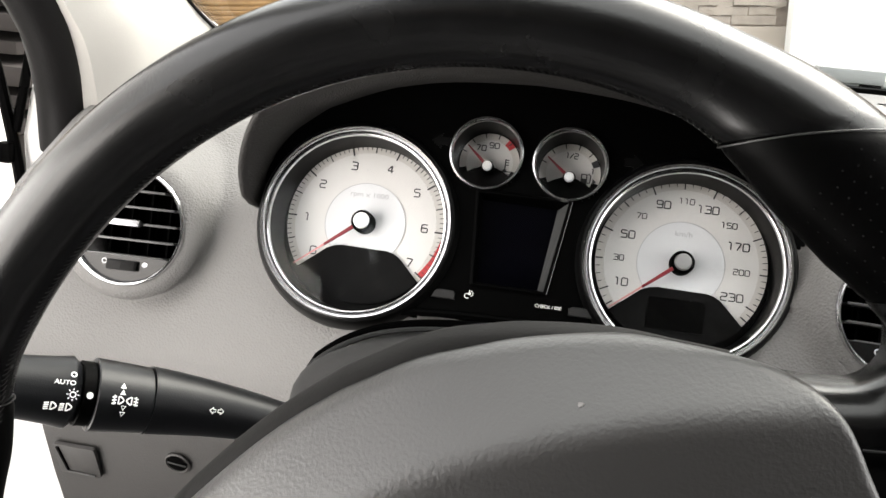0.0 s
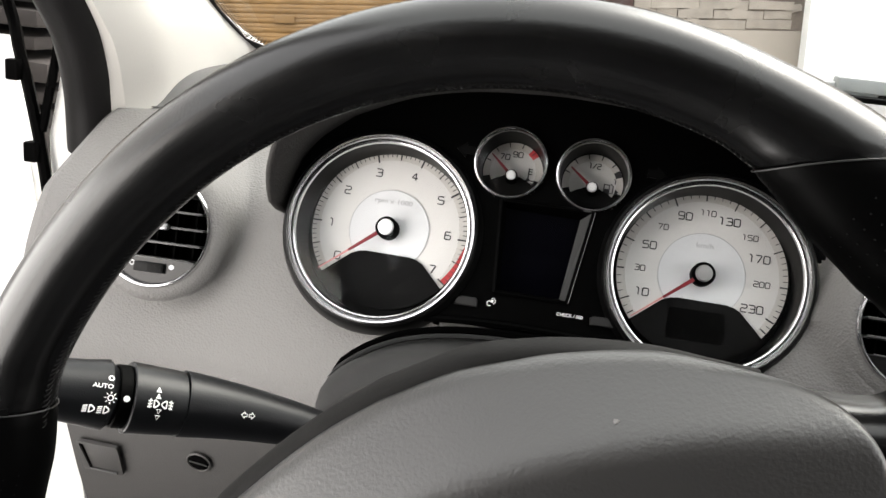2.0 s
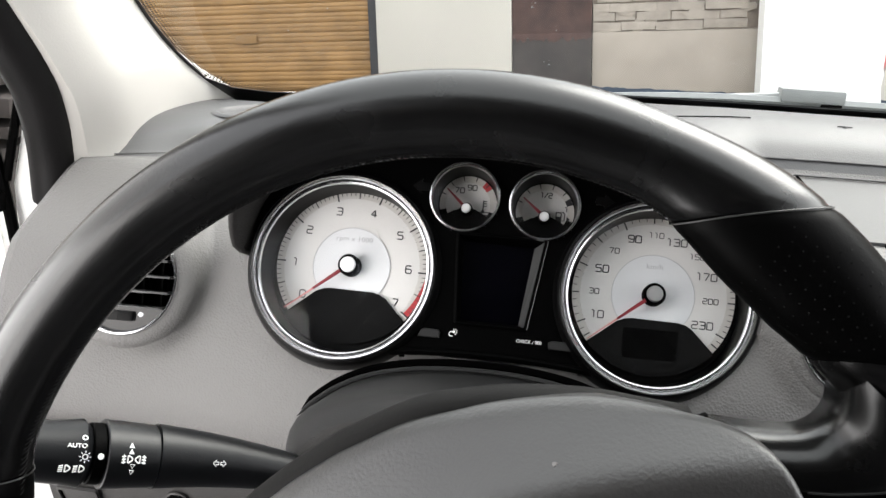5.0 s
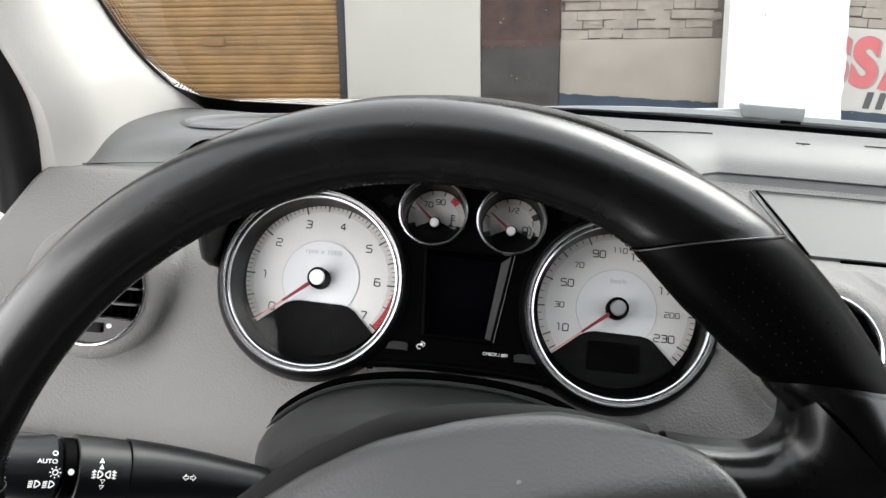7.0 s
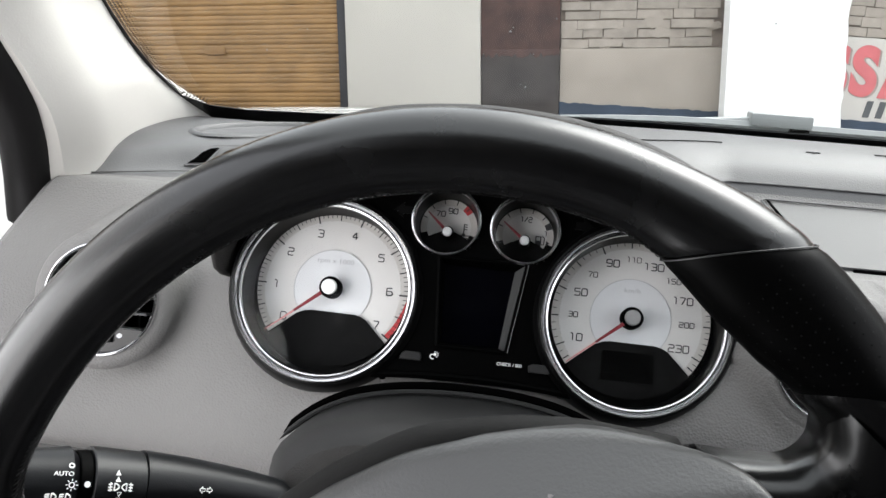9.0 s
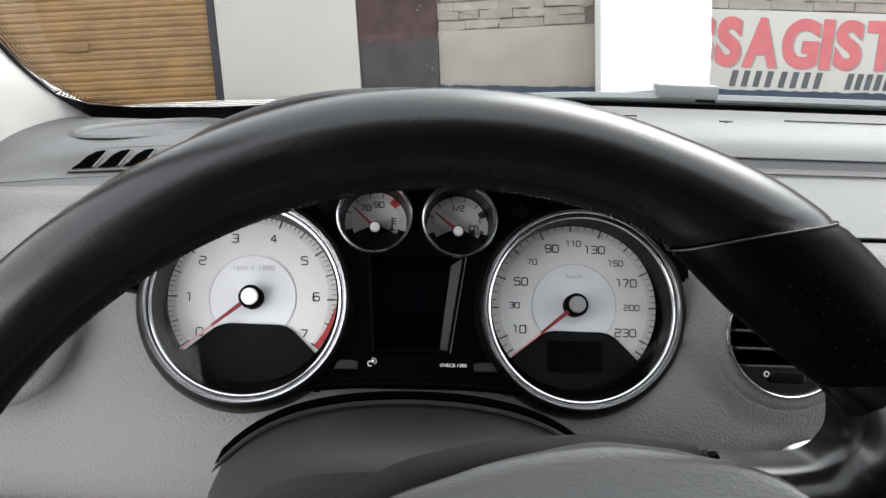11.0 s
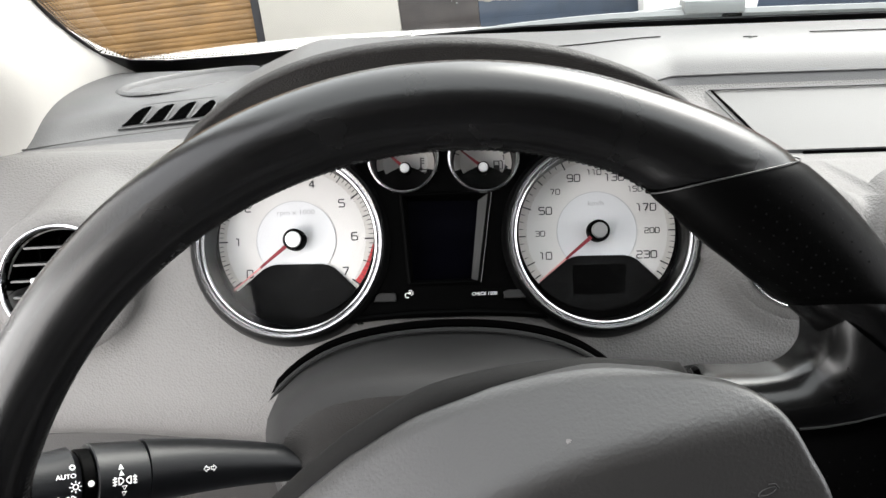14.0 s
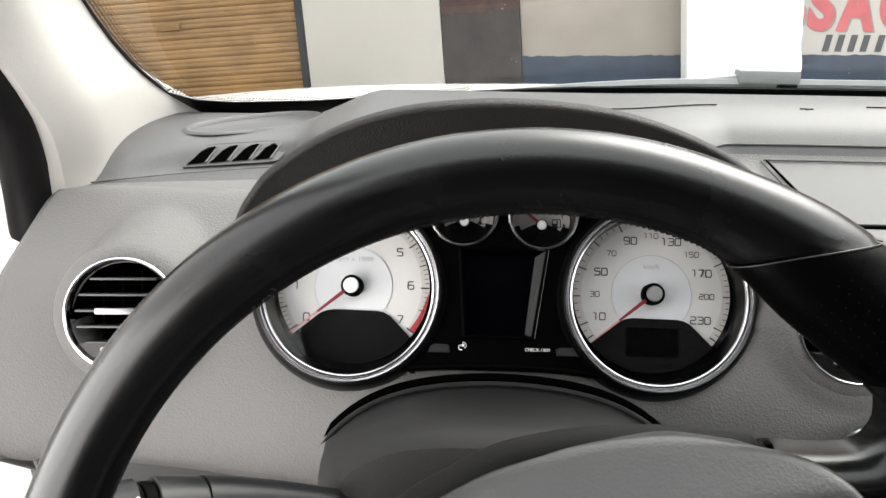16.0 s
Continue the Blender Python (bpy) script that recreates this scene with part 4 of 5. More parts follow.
def lid_point(a, b, h=0.0):
    """a: along the car's width, b: 0 far edge to 1 near edge, h above the lid's plane."""
    left = Vector((0.215, 0.800, 1.0475)).lerp(Vector((0.237, 0.7145, 1.0185)), b)
    return left + Vector((a, 0.0 - 0.32 * h, 0.947 * h)) - Vector((0.36, 0.75, 1.04))


part("panel", deep(grid([[lid_point(a, b, 0.0006 * math.sin(math.pi * b)) for a in np.linspace(0.004, 0.170 - 0.026 * b, 24)] for b in np.linspace(0.03, 1, 12)]), (0, 0, -0.004)), M_LID, lid, sharp=60)
part("side_gap", tube([lid_point(0.0015, b, 0.0012) for b in np.linspace(0.02, 1, 8)], 0.0009, 8), M_HOLE, lid, "dark gap beside the lid")
part("side_gap", tube([lid_point(0.1725 - 0.026 * b, b, 0.0008) for b in np.linspace(0.02, 1, 8)], 0.0007, 8), M_HOLE, lid, "dark gap beside the lid")
part("frame_edge", tube([lid_point(-0.0035, b, 0.0012) for b in np.linspace(1, 0.03, 8)] + [lid_point(a, 0.0, 0.0012) for a in (0.0, 0.004, 0.02, 0.1, 0.165)] + [lid_point(0.1755 - 0.026 * b, b, 0.0012) for b in np.linspace(0.03, 1, 8)], 0.0008, 8), M_DASH_TOP, lid, "raised frame edge")

# ---- round air vents ----
def vent(centre, tilt, turned, size, label):
    v = thing("air_vent", frame_at(centre, (math.cos(turned), math.sin(turned), 0), (-math.sin(turned) * math.sin(tilt), math.cos(turned) * math.sin(tilt), math.cos(tilt))) @ Matrix.Diagonal((size, size, 1, 1)), label, "air vent", group="dash air vents")
    part("chrome_ring", lathe([(0.0357, -0.006), (0.0357, 0.0002), (0.0354, 0.0016), (0.0348, 0.0026), (0.0340, 0.0029), (0.0333, 0.0023), (0.0328, 0.0010), (0.0326, -0.003)], 72), M_CHROME, v, "polished chrome ring")
    part("collar", lathe([(0.0350, 0.0004), (0.0372, 0.0001), (0.0390, -0.0008), (0.0420, -0.0026), (0.0440, -0.0060)], 64), M_DASH, v, "moulded grey collar")
    part("barrel", lathe([(0.0330, -0.001), (0.0318, -0.010), (0.0290, -0.030), (0.0, -0.030)], 48), M_HOLE, v)
    for k in range(5):
        h = 0.0215 - 0.0098 * k
        w = math.sqrt(max(0.0, 0.0300 ** 2 - h * h)) - 0.0006
        part("slat", box(-w, w, h - 0.0007, h + 0.0007, -0.016, -0.0015, 0.0005), M_SATIN_DARK, v)
    for k in range(4):
        x = -0.018 + 0.012 * k
        w = math.sqrt(max(0.0, 0.0290 ** 2 - x * x)) - 0.002
        part("rear_fin", box(x - 0.0006, x + 0.0006, max(-0.018, -w), w, -0.028, -0.020), M_BLACK, v)
    knob = part("slider", box(-0.0145, 0.0105, -0.0021, 0.0021, -0.002, 0.0036, 0.0018), M_SATIN, v, "silver slider")
    knob.location = (-0.0015, 0.0021, 0)
    plate = part("wheel_plate", prism([p for p in arc2(0, 0, 0.0328, 213, 327, 20)], -0.004, -0.0012), M_GLOSS, v, "gloss black segment with a thumbwheel")
    part("thumbwheel", box(-0.0098, 0.0092, -0.0264, -0.0203, -0.002, 0.0018, 0.0012), M_BEZEL, v, "ribbed black thumbwheel")
    for k in range(7):
        part("rib", box(-0.0008 + 0.0013 * k, -0.0003 + 0.0013 * k, -0.0257, -0.0210, 0.0015, 0.0021), M_BEZEL, plate)
    part("closed_mark", lathe([(0.0010, -0.0011), (0.0017, -0.0011), (0.0017, -0.0009), (0.0010, -0.0009)], 20, close=True, at=(-0.0118, -0.0218)), M_INK_PALE, plate, "printed ring")
    part("open_mark", prism([(0.0112, -0.0228), (0.0112, -0.0212), (0.0128, -0.0202), (0.0146, -0.0210), (0.0146, -0.0226), (0.0128, -0.0236)], -0.0011, -0.0009), M_INK_PALE, plate, "printed mark")
    return v


vent(VENT_L, radians(16), radians(4), 1.035, "round black air vent with a chrome ring, closed slats")
vent(VENT_R, radians(20), radians(-2), 0.985, "round black air vent with a chrome ring beside the speedometer")
vent(VENT_C, radians(20), radians(-2), 0.985, "round black chrome-ringed air vent in the middle of the dash")

# chrome starter surround low on the face
start = thing("ignition_surround", frame_at((0.232, 0.538, 0.934), (1, 0, 0), (0, 0.2, 1)), "small polished chrome oval surround on the dash face", "trim ring")
bm = grid([[Vector((0.036 * s * math.cos(a), 0.014 * s * math.sin(a), h)) for a in np.linspace(0, 2 * math.pi, 33)[:-1]] for s, h in ((1.0, -0.003), (1.02, 0.002), (0.9, 0.0035), (0.72, 0.001))], close_v=True)
part("chrome_oval", bm, M_CHROME, start)
part("black_centre", prism([(0.0262 * math.cos(a), 0.0102 * math.sin(a)) for a in np.linspace(0, 2 * math.pi, 25)[:-1]], -0.003, 0.0006), M_BLACK, start)

# ---- instrument visor ----
ARCH = smooth_path([(-0.160, 0, 0.962), (-0.1645, 0, 0.990), (-0.165, 0, 1.025), (-0.157, 0, 1.052), (-0.145, 0, 1.071), (-0.130, 0, 1.087), (-0.096, 0, 1.109), (-0.058, 0, 1.122), (-0.018, 0, 1.127), (0.018, 0, 1.127), (0.055, 0, 1.1225), (0.088, 0, 1.113), (0.118, 0, 1.099), (0.139, 0, 1.083), (0.155, 0, 1.060), (0.161, 0, 1.025), (0.160, 0, 0.990), (0.155, 0, 0.962)], 5)
visor = thing("instrument_visor", Matrix.Translation((0, 0.6, 1.1)), "arched charcoal visor over the instruments", "visor")
rows_v = []
for i, a in enumerate(ARCH):
    d = (ARCH[min(i + 1, len(ARCH) - 1)] - ARCH[max(i - 1, 0)]).normalized()
    n = Vector((-d.z, 0, d.x))
    n = n if n.z > 0 or n.x * a.x > 0 else -n
    h = max(0.0, min(1.0, (a.z - 0.995) / 0.132))
    lip = mix(0.592, 0.533, h ** 0.7) + 0.05 * min(1, max(0, ((1.056 if a.x > 0 else 1.008) - a.z) / 0.03))
    back = mix(0.640, 0.740, h)
    deep_in = mix(0.2, 1.0, h ** 1.5)
    sec = [(mix(0.640, 0.664, h), -0.042 * deep_in), (lip + 0.052, -0.034 * deep_in), (lip + 0.022, mix(-0.007, -0.018, deep_in)), (lip + 0.004, -0.0066), (lip, -0.0036), (lip + 0.002, -0.0012), (lip + 0.010, -0.0005), (lip + 0.03, -0.0048), (mix(lip, back, 0.5), -0.0165), (mix(lip, back, 0.8), -0.0275), (back, -0.048)]
    rows_v.append(smooth_path([Vector((a.x, y, a.z)) + n * o for y, o in sec], 3))
V0 = Vector((0, 0.6, 1.1))
for nm, i0, i1 in (("lining", 0, 10), ("front_lip", 9, 19), ("top_cover", 18, 31)):
    part(nm, grid([[p - V0 for p in r[i0:i1]] for r in rows_v]), M_VISOR, visor, sharp=60)


def arch_height(x):
    return lerp_table([(p.x, p.z) for p in ARCH[8:-8]], x)

# ---- instrument panel ----
def screen_quad(x, u, grow=0.0):
    """Whether a place lies in the display recess, narrower below."""
    if not -0.030 - grow < u < 0.0245 + grow:
        return False
    t = (u + 0.030) / 0.0545
    return mix(-0.0225, -0.0265, t) - grow < x < mix(0.0195, 0.0275, t) + grow


GAUGES = {"tach": (-0.095, -0.003, 0.0545), "speed": (0.095, -0.003, 0.0545), "temp": (-0.0245, 0.0470, 0.0200), "fuel": (0.0245, 0.0460, 0.0200)}


def plate_keep(c):
    if any(math.hypot(c.x - x, c.y - y) < r + 0.0012 for x, y, r in GAUGES.values()):
        return False
    low = -0.0475 - 0.9 * c.x * c.x
    high = (arch_height(c.x) - 1.0125 - 0.0215 * max(0, (arch_height(c.x) - 0.995) / 0.132) ** 1.5) / 0.918
    if abs(c.x) > 0.062:
        low = 0.0 + 0.25 * (abs(c.x) - 0.095)
    return low < c.y < high and not screen_quad(c.x, c.y)


cluster = thing("instrument_cluster", CLUSTER, "black instrument panel carrier with display and two push buttons", "instrument panel")
bm = grid([[Vector((x, u, 0.012)) for x in np.arange(-0.158, 0.1581, 0.002)] for u in np.arange(-0.056, 0.142, 0.002)], keep=plate_keep)
part("face_plate", deep(bm, (0, 0, -0.003)), M_BLACK, cluster, "matt black face")
lip = [Vector((x, -0.0480 - 0.9 * x * x, 0.0125)) for x in np.linspace(-0.064, 0.064, 30)]
part("lower_edge", tube(lip, 0.0022, 8), M_BLACK, cluster)
tl, tr, br, bl = (-0.0265, 0.0245), (0.0275, 0.0245), (0.0195, -0.030), (-0.0225, -0.030)
itl, itr, ibr, ibl = (-0.0235, 0.0215), (0.0205, 0.0205), (0.0150, -0.0275), (-0.0205, -0.0275)
display = part("display", prism([itl, itr, ibr, ibl], 0.0, 0.0035), M_SCREEN, cluster, "dark unlit screen")
names = (("upper", tl, tr, itr, itl), ("right", tr, br, ibr, itr), ("lower", br, bl, ibl, ibr), ("left", bl, tl, itl, ibl))
for nm, a, b, c, d in names:
    bm = bmesh.new()
    bm.faces.new([bm.verts.new((*p, h)) for p, h in ((a, 0.0135), (b, 0.0135), (c, 0.0036), (d, 0.0036))])
    # Only the right bevel is lighter: the light it catches is in its colour.
    part("display_bevel", thick(bm, 0.0015), M_SATIN_DARK if nm == "right" else M_BLACK, cluster, "sloping display surround")
rim = [Vector((*p, 0.0132)) for p in (tl, tr, br, bl)]
for a, b in zip(rim, rim[1:] + rim[:1]):
    part("display_rim", tube([a, a.lerp(b, 0.5), b], 0.0010, 8), M_BLACK, cluster)
for x, w in ((-0.0365, 0.0070), (0.0405, 0.0072)):
    s = 1 if x > 0 else -1
    part("push_button", prism([(x - w + 0.001 * s, -0.0405), (x + w + 0.0015 * s, -0.0405), (x + w - 0.0005 + 0.001 * s, -0.0365), (x + w - 0.003, -0.0352), (x - w + 0.003, -0.0352), (x - w + 0.0005, -0.0365)], 0.0118, 0.0150, 0.0008), M_SHROUD, cluster, "dark push button")
part("check_print", lettering("CHECK / 000", 0.0027, 0.0225, -0.0372, 0.0123, stretch=1.0), M_WHITE, cluster, "white printed word")
bm = lathe([(0.0016, 0.0122), (0.0022, 0.0122), (0.0022, 0.0124), (0.0016, 0.0124)], 20, close=True, at=(-0.0245, -0.0372), arc=(radians(60), radians(310)))
for k in range(5):
    a = radians(-60 + 40 * k)
    box(-0.0222 + 0.0024 * math.cos(a) - 0.0004, -0.0222 + 0.0024 * math.cos(a) + 0.0004, -0.0352 + 0.0022 * math.sin(a) - 0.0004, -0.0352 + 0.0022 * math.sin(a) + 0.0004, 0.0122, 0.0124, bm=bm)
box(-0.0235, -0.0215, -0.0362, -0.0342, 0.0122, 0.0124, bm=bm)
bmesh.ops.transform(bm, matrix=Matrix.Translation((-0.0236, -0.0366, 0)) @ Matrix.Diagonal((0.72, 0.72, 1, 1)) @ Matrix.Translation((0.0236, 0.0366, 0)), verts=bm.verts[:])
part("dimmer_print", bm, M_WHITE, cluster, "white lamp-dimmer symbol")
for s, x in ((-1, -0.052), (1, 0.060)):
    part("turn_arrow", prism([(x + s * 0.006, 0.052), (x, 0.057), (x, 0.0545), (x - s * 0.005, 0.0545), (x - s * 0.005, 0.0495), (x, 0.0495), (x, 0.047)], 0.0121, 0.0124), M_CUP, cluster, "unlit arrow window")


def polar(r, a, cy=0.0):
    return (r * math.cos(radians(a)), cy + r * math.sin(radians(a)))


def tick(bm, r0, r1, a, w, h0, h1, cy=0.0):
    c, s = math.cos(radians(a)), math.sin(radians(a))
    prism([(r0 * c - w * s, cy + r0 * s + w * c), (r0 * c + w * s, cy + r0 * s - w * c), (r1 * c + w * s, cy + r1 * s - w * c), (r1 * c - w * s, cy + r1 * s + w * c)], h0, h1, bm=bm)


def ring_arc(r0, r1, a0, a1, h0, h1, cy=0.0, n=40):
    return prism([polar(r0, mix(a0, a1, k / n), cy) for k in range(n + 1)] + [polar(r1, mix(a1, a0, k / n), cy) for k in range(n + 1)], h0, h1)


FLOOR = -0.0085


def big_gauge(x, words, ticks, red, unit, hub_mat, label):
    g = thing("gauge", CLUSTER @ Matrix.Translation((x, 0, 0)) @ Matrix.Diagonal((1.075, 1.075, 1, 1)), label, "gauge", group="large dashboard gauges")
    cy = -0.003
    part("bezel", lathe([(0.0590, -0.004), (0.0589, 0.0045), (0.0580, 0.0090), (0.0568, 0.0125), (0.0556, 0.0160), (0.0545, 0.0178), (0.0534, 0.0180)], 96, at=(0, cy)), M_BEZEL, g, "satin black outer bezel")
    part("chrome_ring", lathe([(0.0536, 0.0168), (0.0533, 0.0188), (0.0525, 0.0200), (0.0515, 0.0198), (0.0507, 0.0184), (0.0504, 0.0160)], 96, at=(0, cy)), M_CHROME, g, "polished chrome ring")
    part("inner_ring", lathe([(0.0500, 0.0165), (0.0495, 0.0172), (0.0488, 0.0168), (0.0484, 0.0150)], 96, at=(0, cy)), M_CHROME, g, "thin inner chrome step")
    part("cup", lathe([(0.0494, 0.0160), (0.0485, 0.008), (0.0478, FLOOR - 0.0005), (0.02, FLOOR - 0.0005)], 96, at=(0, cy)), M_CUP, g, "black well")
    dial = part("dial", disc(0.0412, FLOOR + 0.0003), M_DIAL, g, "silvery white dial")
    part("scale_ring", ring_arc(0.0412, 0.0458, 222, -42, FLOOR, FLOOR + 0.0002, n=90), M_DIAL_EDGE, g, "pale ring that carries the scale")
    part("middle", disc(0.0232, FLOOR + 0.0006), M_DIAL_IN, dial, "brushed middle disc")
    part("circle_line", lathe([(0.0232, FLOOR + 0.0005), (0.0232, FLOOR + 0.0009), (0.0235, FLOOR + 0.0009), (0.0235, FLOOR + 0.0005)], 72), M_INK_PALE, dial)
    bm = bmesh.new()
    for a, r0, w in ticks:
        tick(bm, r0, 0.0456, a, 1.35 * w, FLOOR + 0.0002, FLOOR + 0.0007)
    part("scale_marks", bm, M_INK, g, "black scale marks")
    for word, a, r, size in words:
        part("numeral", figures(word, size, *polar(r, a), FLOOR + 0.0006), M_INK, dial)
    part("unit", lettering(unit, 0.0040, 0.0, 0.0165, FLOOR + 0.0008, stretch=1.2), M_INK_PALE, dial, "pale printed unit")
    if red:
        part("red_band", prism([polar(0.0456, mix(red[0], red[1], k / 20)) for k in range(21)] + [polar(0.0456 - 0.0034 * (1 - k / 20) ** 0.6, mix(red[1], red[0], k / 20)) for k in range(20)], FLOOR + 0.0002, FLOOR + 0.0005), M_RED, g, "red warning band")
    mask = [polar(0.0462, 220 + 100 * k / 40) for k in range(41)] + [(0.0225, -0.0170), (0.0190, -0.0152), (0.0150, -0.0143), (-0.0110, -0.0140), (-0.0150, -0.0146), (-0.0195, -0.0166)]
    part("mask", prism(mask, FLOOR, FLOOR + 0.0022, 0.0006), M_MASK, g, "black lower mask")
    part("needle", prism([polar(0.0252, 219 - 1.6), polar(0.0252, 219 + 1.6), polar(0.006, 219 + 11), polar(0.006, 219 - 11)], 0.0005, 0.0016, 0.0004), M_NEEDLE, g, "dark red pointer")
    part("needle_tip", prism([polar(0.0455, 219 - 0.4), polar(0.0455, 219 + 0.4), polar(0.0250, 219 + 1.3), polar(0.0250, 219 - 1.3)], 0.0003, 0.0010), M_TIP, g, "slim pale red tip")
    part("hub", lathe([(0.0064, FLOOR + 0.001), (0.0064, 0.0010), (0.0056, 0.0024), (0.0046, 0.0026)], 36), M_BLACK, g, "black pointer hub")
    part("hub_cap", lathe([(0.0046, 0.0015), (0.0045, 0.0038), (0.0040, 0.0044), (0.0, 0.0046)], 32), hub_mat, g, "round hub cap")
    lens = part("lens", lathe([(0.0496, 0.0150), (0.040, 0.0165), (0.02, 0.0176), (0.0, 0.0178)], 64, at=(0, cy)), M_LENS, g, "clear curved lens")
    lens.visible_shadow = False
    return g


tach_words = [(str(k), 216 - 35.6 * k - (0 if k else 1.5), 0.0345 if k else 0.0335, 0.0061) for k in range(8)]
tach_ticks = [(216 - 36 * k, 0.0405, 0.00030) for k in range(8)] + [(216 - 36 * k - 18, 0.0415, 0.00022) for k in range(7)] + [(216 - 3.6 * k, 0.0432, 0.00014) for k in range(71)]
big_gauge(-0.095, tach_words, tach_ticks, (-4, -36), "rpm x 1000", M_HUB, "round white rev counter with a chrome ring, pointer at zero")


def kmh(v):
    return 216 - 1.12 * v if v <= 170 else 25.6 - 0.87 * (v - 170)


# each figure: its value, the angle by which it leaves its mark, its distance from the middle
SPEEDS = ((10, -1.0, 0.0334), (30, -1.7, 0.0332), (50, -3.6, 0.0324), (70, -3.2, 0.0337), (90, -3.8, 0.0342), (110, -2.0, 0.0350), (130, 0.0, 0.0337), (150, -1.5, 0.0337), (170, -0.8, 0.0321), (200, 0.0, 0.0322), (230, 0.0, 0.0319))
speed_words = [(str(v), kmh(v) + a, r, 0.0057 if v in (10, 50, 90, 130, 170, 230) else 0.0042) for v, a, r in SPEEDS]
speed_ticks = [(kmh(v), 0.0405 if v in (10, 50, 90, 130, 170, 230) else 0.0418, 0.00026) for v in (0, 10, 30, 50, 70, 90, 110, 130, 150, 170, 200, 230, 240)] + [(kmh(v), 0.0432, 0.00014) for v in range(0, 241, 5)]
speedo = big_gauge(0.095, speed_words, speed_ticks, None, "km/h", M_HUB_GREY, "round silver speedometer with a chrome ring, pointer at zero")
part("lcd", prism(rounded(-0.0150, 0.0150, -0.0365, -0.0195, 0.0008), FLOOR + 0.0022, FLOOR + 0.0028), M_LCD, speedo, "unlit counter window")


def small_gauge(x, u, angle, label, kind):
    g = thing("gauge", CLUSTER @ Matrix.Translation((x, u, 0)) @ Matrix.Diagonal((1.11, 1.11, 1, 1)), label, "gauge", group="small dashboard gauges")
    hy = -0.0040
    part("chrome_ring", lathe([(0.0196, 0.0115), (0.0200, 0.0150), (0.0195, 0.0165), (0.0187, 0.0167), (0.0181, 0.0155), (0.0178, 0.0130)], 64), M_CHROME, g, "slim chrome ring")
    part("cup", lathe([(0.0180, 0.0145), (0.0174, 0.004), (0.0172, FLOOR), (0.005, FLOOR)], 64), M_CUP, g, "black well")
    part("dial", disc(0.0128, FLOOR + 0.0004), M_DIAL, g, "silvery white dial")
    part("scale_ring", ring_arc(0.0128, 0.0166, 195, -15, FLOOR, FLOOR + 0.0003), M_DIAL_EDGE, g)
    bm = bmesh.new()
    for k in range(5):
        tick(bm, 0.0140, 0.0166, 160 - 28 * k, 0.00028, FLOOR + 0.0003, FLOOR + 0.0008)
    part("scale_marks", bm, M_INK, g)
    if kind == "temp":
        part("red_band", ring_arc(0.0128, 0.0165, 56, 38, FLOOR + 0.0003, FLOOR + 0.0007), M_RED, g, "red warning band")
        for w, a, r in (("70", 122, 0.0105), ("90", 82, 0.0110)):
            part("numeral", figures(w, 0.0041, *polar(r, a, -0.001), FLOOR + 0.0007, weight=0.07), M_INK, g)
        bm = box(0.0085, 0.0092, -0.0035, 0.0030, FLOOR + 0.0004, FLOOR + 0.0008)
        for k in range(3):
            box(0.0092, 0.0108, -0.0005 + 0.0014 * k, 0.0 + 0.0014 * k, FLOOR + 0.0004, FLOOR + 0.0008, bm=bm)
        lathe([(0.0, FLOOR + 0.0008), (0.0010, FLOOR + 0.0008), (0.0010, FLOOR + 0.0004)], 16, at=(0.0088, -0.0035), bm=bm)
        for k in range(2):
            box(0.0050, 0.0125, -0.0042 - 0.0016 * k, -0.0037 - 0.0016 * k, FLOOR + 0.0004, FLOOR + 0.0008, bm=bm)
        part("thermometer_print", bm, M_INK, g, "black thermometer symbol")
    else:
        part("full_band", ring_arc(0.0130, 0.0165, 34, 20, FLOOR + 0.0003, FLOOR + 0.0007), M_INK, g, "black full mark")
        part("numeral", figures("1/2", 0.0041, *polar(0.0110, 90, -0.001), FLOOR + 0.0007, stretch=0.8, weight=0.07), M_INK, g)
        part("numeral", figures("1", 0.0038, *polar(0.0122, 12), FLOOR + 0.0007, weight=0.07), M_INK, g)
        bm = box(0.0062, 0.0096, -0.0055, 0.0008, FLOOR + 0.0004, FLOOR + 0.0008)
        box(0.0055, 0.0103, -0.0062, -0.0055, FLOOR + 0.0004, FLOOR + 0.0008, bm=bm)
        tube([Vector((0.0098, -0.004, FLOOR + 0.0006)), Vector((0.0112, -0.004, FLOOR + 0.0006)), Vector((0.0114, 0.0, FLOOR + 0.0006)), Vector((0.0100, 0.0012, FLOOR + 0.0006))], 0.0003, 6, bm=bm)
        prism([(0.0125, -0.0045), (0.0145, -0.0030), (0.0125, -0.0015)], FLOOR + 0.0004, FLOOR + 0.0008, bm=bm)
        part("pump_print", bm, M_INK, g, "black fuel-pump symbol")
        part("pump_window", box(0.0068, 0.0090, -0.0018, 0.0002, FLOOR + 0.0008, FLOOR + 0.0010), M_DIAL, g)
    mask = [polar(0.0169, 208 + 124 * k / 24) for k in range(25)] + [(0.0075, -0.0048), (0.0045, -0.0028), (0.0, -0.0020), (-0.0045, -0.0028), (-0.0075, -0.0048)]
    part("mask", prism(mask, FLOOR, FLOOR + 0.0020, 0.0005), M_MASK, g, "black lower mask")
    part("needle", prism([polar(0.0160, angle - 1.2, hy), polar(0.0160, angle + 1.2, hy), polar(0.003, angle + 17, hy), polar(0.003, angle - 17, hy)], 0.0006, 0.0014), M_NEEDLE, g, "red pointer")
    part("hub", lathe([(0.0035, FLOOR + 0.001), (0.0035, 0.001), (0.0030, 0.0020), (0.0026, 0.0021)], 28, at=(0, hy)), M_BLACK, g)
